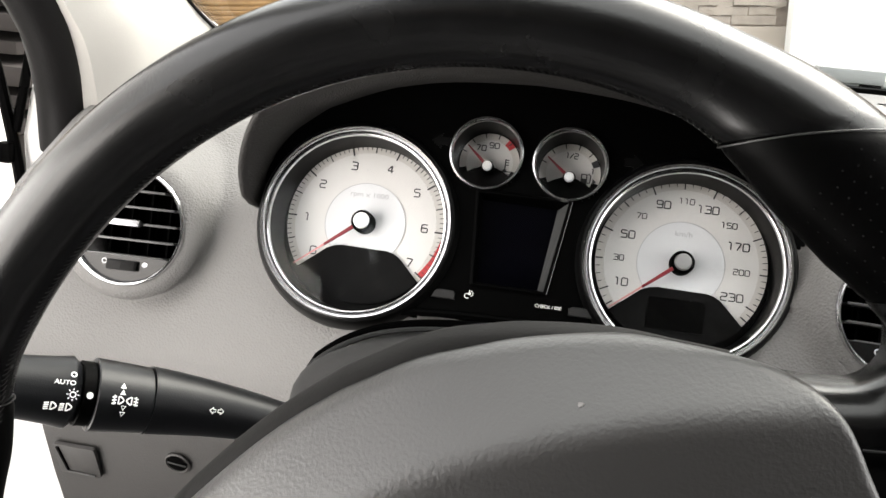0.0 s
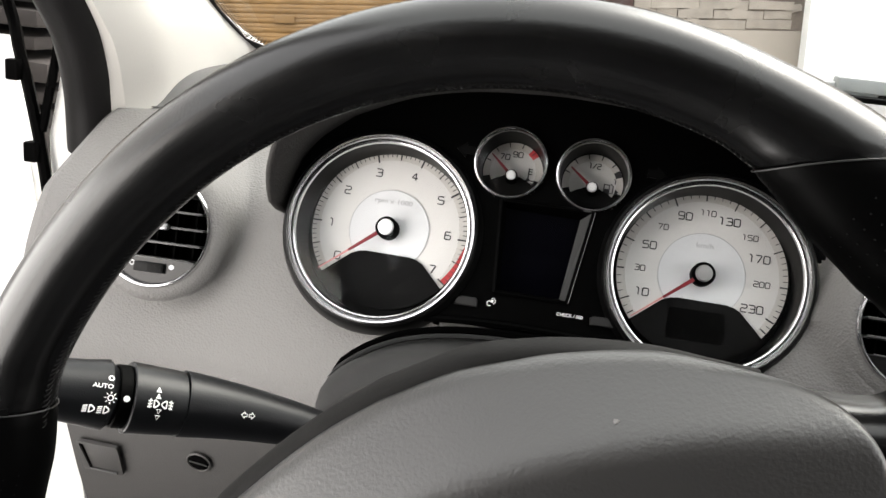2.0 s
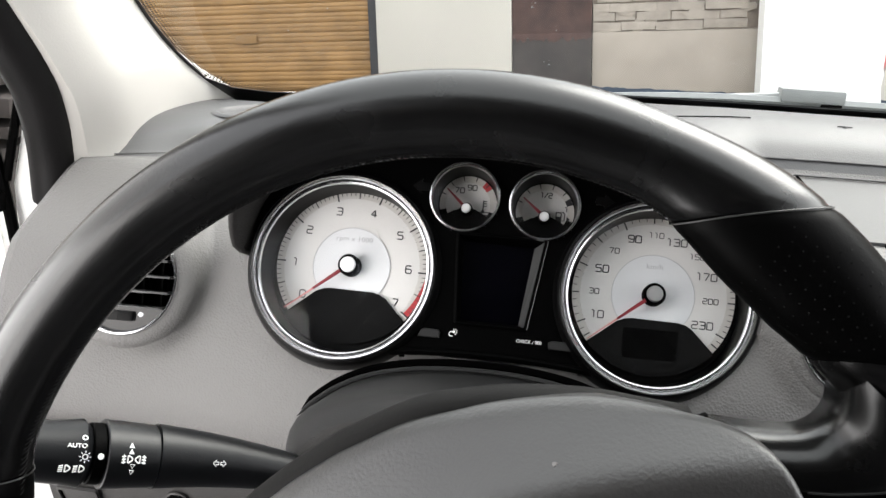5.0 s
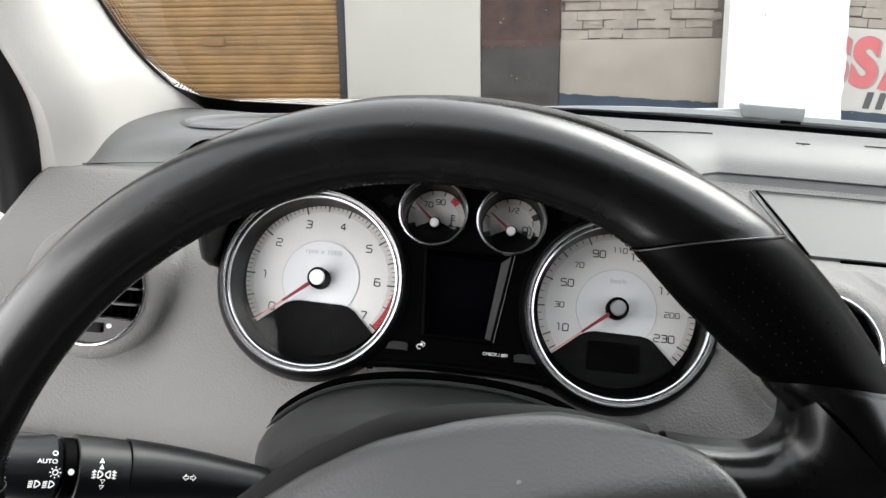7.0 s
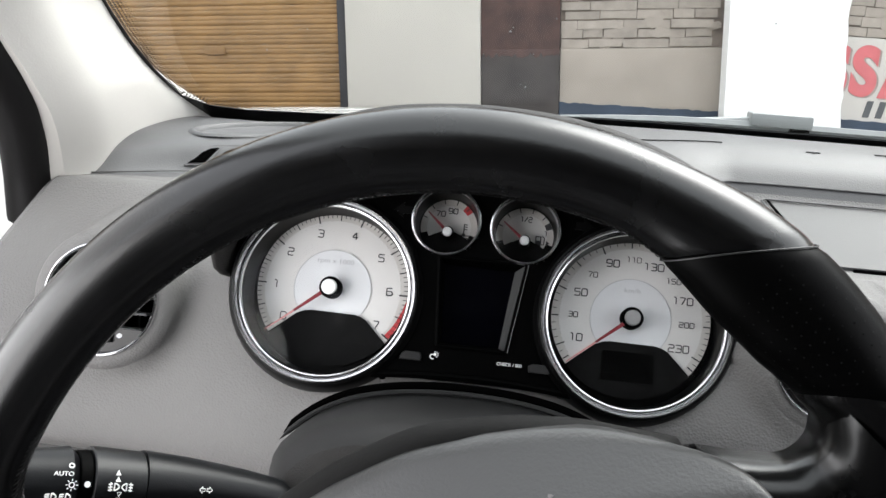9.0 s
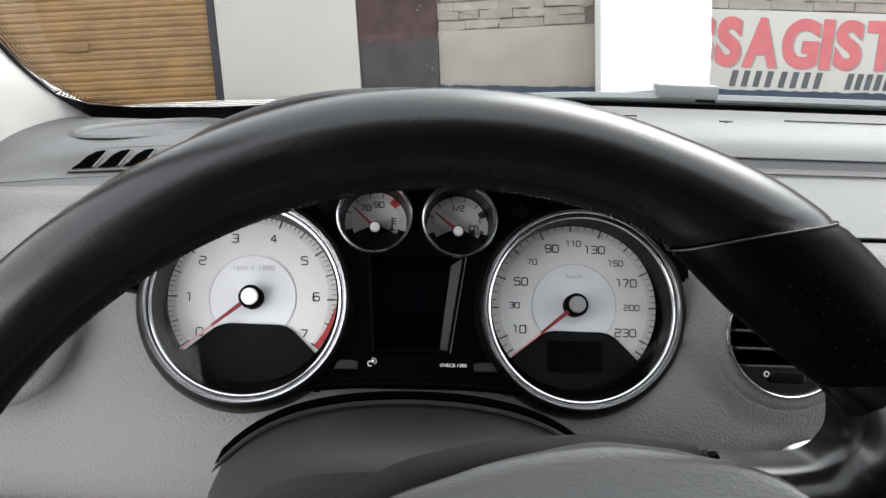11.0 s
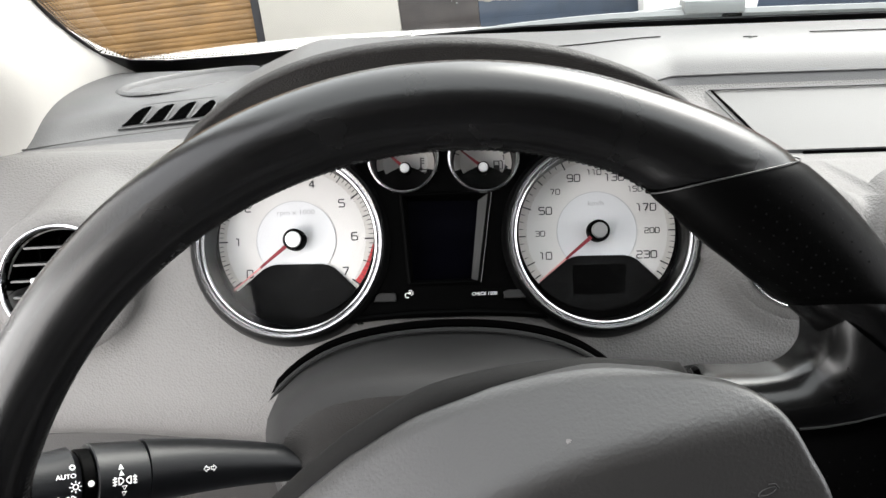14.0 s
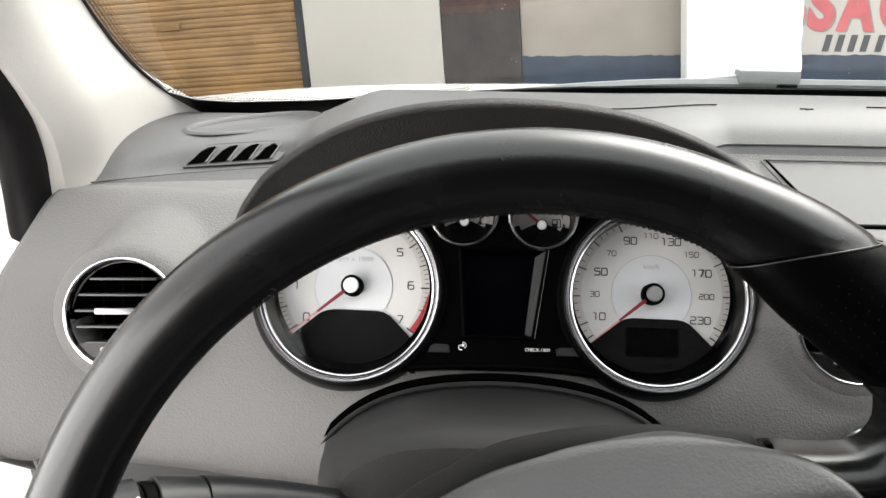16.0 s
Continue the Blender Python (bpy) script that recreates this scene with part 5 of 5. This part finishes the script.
    part("hub_cap", lathe([(0.0028, 0.0010), (0.0027, 0.0030), (0.0022, 0.0036), (0.0, 0.0038)], 28, at=(0, hy)), M_HUB, g, "round white hub cap")
    lens = part("lens", lathe([(0.0180, 0.0132), (0.012, 0.0142), (0.0, 0.0148)], 48), M_LENS, g, "clear lens")
    lens.visible_shadow = False


small_gauge(-0.0245, 0.0470, 138, "small round coolant thermometer with a chrome ring", "temp")
small_gauge(0.0245, 0.0460, 141, "small round fuel gauge with a chrome ring", "fuel")

# ---- steering column shroud ----
def shroud_section(y, w, top, h, p=2.5, n=40):
    out = []
    for k in range(n + 1):
        a = math.pi * (1 - k / n)
        c, s = math.cos(a), math.sin(a)
        r = (abs(c) ** p + abs(s) ** p) ** (-1 / p)
        tuck = 1 - 0.10 * min(1, max(0, (0.62 - s) / 0.45))
        out.append(Vector((w * r * c * tuck, y, top - h + h * r * s)))
    side = [Vector((-w * 0.86, y, top - h - 0.06))]
    return side + out + [Vector((w * 0.86, y, top - h - 0.06))]


shroud = thing("column_shroud", Matrix.Translation((0, 0.48, 0.9)), "dark grey moulded shroud over the steering column", "column shroud")
S0 = Vector((0, 0.48, 0.9))
secs = [(0.585, 0.122, 0.946, 0.075, 2.5), (0.56, 0.119, 0.954, 0.085, 2.5), (0.53, 0.114, 0.963, 0.088, 2.6), (0.50, 0.108, 0.972, 0.092, 2.9), (0.47, 0.100, 0.980, 0.092, 3.5), (0.452, 0.093, 0.985, 0.09, 3.6), (0.446, 0.0905, 0.9850, 0.088, 3.5), (0.4405, 0.0880, 0.9835, 0.086, 3.5), (0.4365, 0.0862, 0.9800, 0.082, 3.5)]
part("upper_shell", grid([[p - S0 for p in shroud_section(*s)] for s in secs]), M_SHROUD, shroud, "smooth upper shell", sharp=60)
secs = [(0.4365, 0.0862, 0.9800, 0.082, 3.5), (0.4340, 0.0850, 0.9750, 0.078, 3.5), (0.4315, 0.083, 0.966, 0.070, 3.5), (0.427, 0.078, 0.950, 0.055, 3.5), (0.422, 0.075, 0.90, 0.03, 3.5)]
part("near_face", grid([[p - S0 for p in shroud_section(*s)] for s in secs]), M_SHROUD_ROUGH, shroud, "coarsely grained near face", sharp=60)
slit = [Vector((x, 0.553 - 4.2 * x * x, 0.9615 - 0.0262 * abs(x / 0.103) ** 5)) for x in np.linspace(-0.0985, 0.0985, 40)]
fade = [max(0.0003, min(1, 12 * math.sin(math.pi * k / 39))) for k in range(40)]
# A near-black bar stands in for the shade inside the gap.
part("gap_shadow", tube([p - S0 for p in slit], [0.0026 * f for f in fade], 8), M_HOLE, shroud, "near-black bar for the shade in the gap below the instruments")
part("gap_lip", tube([p - S0 + Vector((0, -0.0085, -0.0002)) for p in slit], [0.0016 * f for f in fade], 8), M_SHROUD, shroud)

# ---- lighting stalk ----
A, B = Vector((-0.190, 0.428, 0.968)), Vector((-0.045, 0.482, 0.940))
ST = frame_at(Vector((-0.157, 0.4037, 0.9642)), Vector((0.042, 0.032, -0.014)), Vector((0.10, 0.0, 1.0)) - Vector((0.042, 0.032, -0.014)) * ((0.10 * 0.042 - 0.014) / (0.042 ** 2 + 0.032 ** 2 + 0.014 ** 2)))
EYE0 = Matrix.Translation((0.0207, 0.0912, 1.14))
stalk = thing("lighting_stalk", EYE0 @ Matrix.Diagonal((0.9447, 0.9447, 0.9447, 1)) @ Matrix.Translation((-0.024, -0.093, -1.14)) @ ST, "black plastic lighting stalk with white printed symbols", "control stalk")


def stalk_ring(x0, x1, r0, r1, mat, name, label="", bevel=0.0005, squash=0.92):
    rows_s = []
    for x, r in ((x0, r0 - bevel), (x0 + bevel, r0), (mix(x0, x1, 0.35), mix(r0, r1, 0.28)), (mix(x0, x1, 0.7), mix(r0, r1, 0.65)), (x1 - bevel, r1), (x1, r1 - bevel)):
        rows_s.append([Vector((x, squash * r * math.cos(2 * math.pi * k / 36), r * math.sin(2 * math.pi * k / 36))) for k in range(36)])
    bm = grid(rows_s, close_v=True)
    bm.verts.ensure_lookup_table()
    bm.faces.new(bm.verts[:36])
    bm.faces.new(bm.verts[-36:])
    return part(name, bm, mat, stalk, label)


stalk_ring(-0.0335, -0.0012, 0.0128, 0.0158, M_STALK, "end_knob", "rotating end knob", 0.0032)
stalk_ring(-0.0012, 0.0045, 0.0142, 0.0142, M_BLACK, "groove", "dark groove")
stalk_ring(0.0045, 0.0275, 0.0162, 0.0148, M_STALK, "fog_ring", "rotating middle ring")
arm_path = [Vector((float(mix(0.0278, 0.165, t)), float(-0.012 * t * t), float(0.022 * t * t))) for t in np.linspace(0, 1, 12)]
part("arm", tube([p for p in arm_path], [mix(0.0146, 0.0035, t) for t in np.linspace(0, 1, 12)], 28), M_STALK, stalk, "tapering arm")


def on_stalk(x, a, r):
    """A pose on the stalk's skin, at angle a from the driver's side upwards."""
    return Matrix.Translation((x, 0.92 * r * math.sin(radians(a)), r * math.cos(radians(a)))) @ Matrix.Rotation(radians(-a), 4, "X")


def symbol(name, bm, x, a, r, label, scale=0.62):
    o = part(name, bm, M_WHITE, stalk, label)
    o.matrix_local = on_stalk(x, a + 24, r) @ Matrix.Diagonal((scale, scale, 1, 1))
    return o


T = 0.0003
symbol("index_dot", lathe([(0.0, T), (0.0021, T), (0.0021, 0.0)], 24), 0.0017, 2, 0.0143, "white index dot")
symbol("off_mark", lathe([(0.0012, 0), (0.0012, T), (0.0019, T), (0.0019, 0)], 16), -0.0055, 32, 0.0158, "printed ring")
symbol("auto_print", lettering("AUTO", 0.0046, 0, 0, T, stretch=1.15, depth=T), -0.0085, 18, 0.0157, "printed word", 0.55)
bm = lathe([(0.0010, 0), (0.0010, T), (0.0015, T), (0.0015, 0)], 16)
for k in range(8):
    tick(bm, 0.0020, 0.0029, 45 * k, 0.00022, 0, T)
symbol("side_light_mark", bm, -0.0050, 1, 0.0158, "printed side-light symbol", 0.85)


def lamp_sign(bm, x, flip, bars, wavy=False):
    s = -1 if flip else 1
    pts = [(x + s * 0.0001, -0.0016), (x + s * 0.0001, 0.0016)] + [(x + s * (0.0005 + 0.0017 * math.sin(math.pi * k / 8)), 0.0016 - 0.0032 * k / 8) for k in range(9)]
    pts = pts if not flip else pts[::-1]
    tube([Vector((*p, T)) for p in pts], 0.00032, 6, closed=True, bm=bm)
    for k in range(bars):
        y = -0.0013 + 0.0026 * k / (bars - 1)
        tube([Vector((x - s * 0.0008, y, T)), Vector((x - s * 0.0026, y - 0.0003, T))], 0.0003, 6, bm=bm)
    if wavy:
        tube([Vector((x - s * 0.0016, -0.002, T)), Vector((x - s * 0.0018, 0, T)), Vector((x - s * 0.0016, 0.002, T))], 0.0003, 6, bm=bm)
    return bm


symbol("head_light_marks", lamp_sign(lamp_sign(bmesh.new(), -0.0030, False, 4), 0.0030, False, 4), -0.0095, -19, 0.0156, "printed head-light symbols", 0.95)
symbol("fog_light_marks", lamp_sign(lamp_sign(bmesh.new(), -0.0026, False, 3, True), 0.0030, True, 3, True), 0.0150, 0, 0.0157, "printed fog-light symbols", 0.95)
for a, s in ((27, 1), (15, 1), (-14, -0.8), (-26, -0.8)):
    r = 0.0018 * abs(s)
    bm = prism([(-r, -r * s / abs(s)), (r, -r * s / abs(s)), (0, r * s / abs(s))], 0, T) if s > 0 else tube([Vector((-r, r, T)), Vector((r, r, T)), Vector((0, -r, T))], 0.0003, 6, closed=True)
    symbol("triangle_mark", bm, 0.0140 if s > 0 else 0.0150, a * 0.85, 0.0157, "printed triangle")
bm = bmesh.new()
for s in (-1, 1):
    tube([Vector((s * x, y, T)) for x, y in ((0.0006, 0.0007), (0.0020, 0.0007), (0.0020, 0.0017), (0.0038, 0.0), (0.0020, -0.0017), (0.0020, -0.0007), (0.0006, -0.0007))], 0.0003, 6, closed=True, bm=bm)
arrows = symbol("indicator_mark", bm, 0.0545, 2, 0.0127, "printed double arrow", 0.8)
arrows.matrix_local = Matrix.Translation((0, -0.0005, 0.0012)) @ on_stalk(0.0545, 26, 0.0127) @ Matrix.Diagonal((0.8, 0.8, 1, 1))

# ---- steering wheel ----
wheel = thing("steering_wheel", WHEEL, "black leather steering wheel turned anticlockwise, grey airbag pad", "steering wheel")


def rim_point(a, phi, r):
    """a: degrees clockwise from the wheel's own top, phi: round the grip, 0 outwards, 90 to the driver."""
    b = radians(a) - TURN_W
    big = 0.1704 + 0.0069 * math.cos(2 * b) + 0.0032 * math.sin(2 * b)
    c, s = math.cos(radians(phi)), math.sin(radians(phi))
    # the grips swell towards the thumb rests
    w = min(1, max(0, (abs(a) - 42) / 15), max(0, (108 - abs(a)) / 16))
    w = w * w * (3 - 2 * w)
    rest = min(1, max(0, (76 - abs(a)) / 14))
    r += 0.0026 * w * (0.4 + 0.6 * rest) + (0.0048 * w * rest * c * c if c < 0 else 0)
    return Vector(((big + r * c) * math.sin(radians(a)), (big + r * c) * math.cos(radians(a)), r * s))


def rim_piece(name, a0, a1, skew0, skew1, r, mat, label="", n=64, ends=0.0006):
    rows_r = []
    for i in range(n + 1):
        t = i / n
        rr = r - ends * (1 if i in (0, n) else 0)
        rows_r.append([rim_point(mix(a0 + skew0 * math.cos(radians(f)), a1 + skew1 * math.cos(radians(f)), t), f, rr) for f in np.arange(0, 360, 12)])
    return part(name, grid(rows_r, close_v=True), mat, wheel, label, sharp=50)


rim_piece("upper_grip", -50.7, 52.8, -2.7, 5.8, 0.0134, M_LEATHER, "smooth black leather, worn and scuffed", 90)
rim_piece("right_grip", 52.8, 72, 5.8, 4.5, 0.0137, M_PERF, "perforated black leather", 20)
rim_piece("left_grip", -72, -50.7, -4.5, -2.7, 0.0137, M_PERF, "perforated black leather", 20)
rim_piece("right_trim", 72, 83, 4.5, 0, 0.0139, M_GLOSS, "gloss black trim", 16)
rim_piece("left_trim", -83, -72, 0, -4.5, 0.0139, M_GLOSS, "gloss black trim", 16)
rim_piece("right_lower_grip", 83, 118, 0, 0, 0.0138, M_PERF, "perforated black leather", 24)
rim_piece("left_lower_grip", -118, -83, 0, 0, 0.0138, M_PERF, "perforated black leather", 24)
rim_piece("lower_grip", 118, 242, 0, 0, 0.0134, M_LEATHER, "smooth black leather", 80)
for a, k in ((52.8, 5.8), (-50.7, -2.7), (83, 0), (-83, 0)):
    path = [rim_point(a + k * math.cos(radians(f)), f, 0.0137) for f in range(0, 360, 12)]
    part("seam", tube(path, 0.00026, 6, closed=True), M_PIPING, wheel, "pale seam edge")
bm = bmesh.new()
for k in range(150):
    a = -50 + 101 * k / 149
    tube([rim_point(a - 0.40, 166, 0.0134), rim_point(a - 0.1, 171, 0.0137), rim_point(a + 0.30, 177, 0.0134)], 0.00019, 5, bm=bm)
tagged(part("stitching", bm, M_THREAD, wheel, "grey thread stitches along the inside"), kind="stuff")
bm = bmesh.new()
for side in (1, -1):
    for i in range(46):
        for j in range(13):
            a = 56 + 1.3 * i + (0.65 if j % 2 else 0)
            if 69 < a < 85.5 or a < 60 and j < 5:
                continue
            f = 8 + 12 * j
            p = rim_point(side * a, f, 0.0137)
            q = (rim_point(side * a, f, 0.0147) - p).normalized()
            e = q.cross(Vector((0, 0, 1))).normalized() if abs(q.z) < 0.9 else Vector((1, 0, 0))
            g = q.cross(e)
            bm.faces.new([bm.verts.new(p + q * 0.00015 + 0.00036 * (math.cos(w) * e + math.sin(w) * g)) for w in (0, 1.05, 2.1, 3.14, 4.2, 5.24)])
tagged(part("perforation_pattern", bm, M_DOT, wheel, "rows of small holes"), kind="stuff")

# spokes: gloss trim above, leather below
for side in (1, -1):
    up = [(0.102, 0.0500), (0.1110, 0.0490), (0.1200, 0.0448), (0.1290, 0.0408), (0.1365, 0.0386), (0.1430, 0.0400), (0.1480, 0.0450), (0.1520, 0.058)]
    lo = [(0.110, 0.035), (0.120, 0.0295), (0.130, 0.0245), (0.138, 0.0215), (0.147, 0.0192), (0.155, 0.0182), (0.163, 0.0182), (0.170, 0.0190)]
    lw = [(0.100, -0.028), (0.110, -0.030), (0.122, -0.032), (0.133, -0.034), (0.143, -0.038), (0.150, -0.044), (0.156, -0.054), (0.160, -0.066)]
    hs = [0.0110, 0.0120, 0.0122, 0.0120, 0.0122, 0.0132, 0.0150, 0.0165]

    def spoke(a, b, name, mat, label):
        rows_k = []
        for (x0, y0), (x1, y1), h in zip(a, b, hs):
            p0, p1 = Vector((side * x0, y0, 0)), Vector((side * x1, y1, 0))
            rows_k.append(smooth_path([p0 + Vector((0, -0.001, -0.014)), p0 + Vector((0, 0, h - 0.011)), p0.lerp(p1, 0.16) + Vector((0, 0, h - 0.0038)), p0.lerp(p1, 0.45) + Vector((0, 0, h - 0.0003)), p0.lerp(p1, 0.75) + Vector((0, 0, h)), p0.lerp(p1, 0.985) + Vector((0, 0, h * 0.93)), p1 + Vector((0, 0, h * 0.93 - 0.004))], 4))
        cols = [smooth_path([r[j] for r in rows_k], 4) for j in range(len(rows_k[0]))]
        part(name, grid(cols), mat, wheel, label, sharp=60)
        return cols

    spoke(up, lo, "spoke_trim", M_GLOSS, "gloss black spoke trim")
    cover = spoke(lo, lw, "spoke_cover", M_PERF, "perforated leather spoke")
    bm = bmesh.new()
    for j in range(9, len(cover) - 2, 1):
        for i in range(6 + j % 2, len(cover[0]) - 1, 2):
            p = cover[j][i] + Vector((0, 0, 0.0002))
            bm.faces.new([bm.verts.new(p + 0.00036 * Vector((math.cos(w), math.sin(w), 0))) for w in (0, 1.05, 2.1, 3.14, 4.2, 5.24)])
    tagged(part("perforation_pattern", bm, M_DOT, wheel, "rows of small holes"), kind="stuff")
    part("spoke_piping", tube([Vector((side * x, y + 0.0006, h * 0.93 + 0.0003)) for (x, y), h in zip(lo, hs)][2:], 0.00042, 6), M_PIPING, wheel, "pale piping")

# airbag pad
half = [(0.0, 0.0808), (0.0267, 0.0838), (0.045, 0.0815), (0.060, 0.0778), (0.079, 0.0708), (0.0938, 0.0630), (0.110, 0.0540), (0.120, 0.0450), (0.1265, 0.0350), (0.1292, 0.0255), (0.1296, 0.010), (0.124, -0.014), (0.112, -0.036), (0.086, -0.066), (0.050, -0.086), (0.0, -0.092)]
right = smooth_path([(x, y, 0) for x, y in half], 4)
other = smooth_path([(x, y, 0) for x, y in ((0.0, 0.0808), (-0.022, 0.0748), (-0.0436, 0.0664), (-0.066, 0.0550), (-0.082, 0.040), (-0.091, 0.018), (-0.093, -0.010), (-0.085, -0.040), (-0.064, -0.067), (-0.036, -0.085), (0.0, -0.092))], 4)
outline = right + other[-2:0:-1]


def ease(a, b, x):
    t = min(1, max(0, (x - a) / (b - a)))
    return t * t * (3 - 2 * t)


def layer(sx, sy, n):
    """The flange runs out under the pad at the clip beside the spoke."""
    rows_l = []
    for p in outline:
        k = 1 - 0.05 * ease(0.1075, 0.1125, p.x) * (p.y > 0)
        rows_l.append(Vector((p.x * sx * k, p.y * (sy if p.y > 0 else mix(sx, sy, 0.3)) * k, n)))
    return rows_l


def corner(p):
    """The pad reaches further out beside the upper end of the spoke."""
    return (0.080 * ease(0.030, 0.105, p.x) - 0.035) * ease(0.026, 0.050, p.y)


part("pad_flange", grid([layer(0.90, 0.90, -0.012), layer(0.975, 0.975, -0.005), layer(0.997, 0.997, -0.0015), layer(1.0, 1.0, -0.0003), layer(0.996, 0.996, 0.0012), layer(0.976, 0.976, 0.0060), layer(0.955, 0.950, 0.0078), layer(0.92, 0.91, 0.0080)], close_v=True), M_PAD_EDGE, wheel, "dark rear edge of the airbag pad", sharp=60)


def soft_min(a, b, k=0.0016):
    h = max(k - abs(a - b), 0) / k
    return min(a, b) - h * h * k / 4


RIM_TOP = sorted(((0.974 + corner(p)) * p.x, (0.974 + corner(p)) * p.y) for p in outline if p.y > 0.034 and -0.086 < p.x) + [(0.14, 0.030)]


def pad_height(p, inside):
    """The pad: a nearly flat front, a sloping upper face and a rounded edge; inside is the way in from the edge."""
    front = 0.0325 + 0.0030 * (1 - (p.x / 0.13) ** 2) * max(0, 1 - (p.y / 0.09) ** 2)
    ridge = 0.0547 - 1.8 * (p.x - 0.036) ** 2
    steep = min(1.0, 0.0235 / max(0.004, lerp_table(RIM_TOP, p.x) - ridge))
    r = 0.0042 - 0.0024 * ease(0.08, 0.11, p.x)
    drop = r - math.sqrt(max(0, r * r - max(0, r - inside) ** 2))
    return soft_min(front, 0.0340 - steep * (p.y - ridge), 0.0042) - drop


edge = [0.978, 0.9775, 0.976, 0.973, 0.968, 0.960, 0.950, 0.940] + [0.940 - 0.015 * k for k in range(1, 60)]
skirt = [Vector((q.x, q.y, pad_height(q, 0) - 0.004 - 0.005 * (q.x < 0.10))) for q in (p * (0.965 + corner(p)) for p in outline)]
body = [[p * (s * (1 + corner(p) / 0.978)) for p in outline] for s in edge]
bm = grid([skirt] + [[Vector((q.x, q.y, pad_height(q, (0.978 - s) * p.length))) for p, q in zip(outline, ring)] for s, ring in zip(edge, body)], close_v=True)
bm.verts.ensure_lookup_table()
bm.faces.new(bm.verts[-len(outline):])
part("airbag_pad", bm, M_PAD, wheel, "grained grey airbag pad", sharp=60)
horn = [Vector((0.1105 + 0.0026 * math.cos(a), 0.0232 + 0.0010 * math.sin(a), pad_height(Vector((0.1105, 0.0232, 0)), 0.06) + 0.0001)) for a in np.linspace(0, 2 * math.pi, 17)[:-1]]
part("horn_mark", tube(horn, 0.00028, 6, closed=True), M_PIPING, wheel, "moulded horn symbol")
part("horn_mark", tube([Vector((x, y, pad_height(Vector((x, y, 0)), 0.06) + 0.0001)) for x, y in ((0.1115, 0.0252), (0.1133, 0.0245), (0.1138, 0.0227))], 0.00028, 6), M_PIPING, wheel)

part("clip", box(0.1090, 0.1110, 0.0498, 0.0522, -0.002, 0.0016, 0.0004), M_BLACK, wheel, "small black retaining clip")
fleck = Vector((0.0653, 0.0594, 0))
fleck.z = pad_height(fleck, 0.02)
bm = bmesh.new()
bm.faces.new([bm.verts.new(fleck + Vector((r * math.cos(w), r * math.sin(w) * 0.6, 0.0003 - 0.9 * r * math.sin(w) * 0.6))) for w, r in ((0, 0.0010), (1, 0.0008), (2, 0.0011), (3.1, 0.0008), (4.1, 0.0010), (5.2, 0.0008))])
part("stain", thick(bm, 0.0002), M_DASH, wheel, "small pale stain")

# front seat behind the camera closes the view of mirrors and lenses
seat = thing("driver_seat", Matrix.Translation((0, -0.55, 0.25)), "dark cloth driver's seat", "seat")
part("cushion", box(-0.25, 0.25, -0.05, 0.45, 0.0, 0.22, 0.05), M_SEAT, seat)
part("backrest", box(-0.27, 0.27, -0.20, -0.05, 0.15, 0.85, 0.05), M_SEAT, seat)
part("headrest", box(-0.14, 0.14, -0.19, -0.08, 0.88, 1.08, 0.04), M_SEAT, seat)
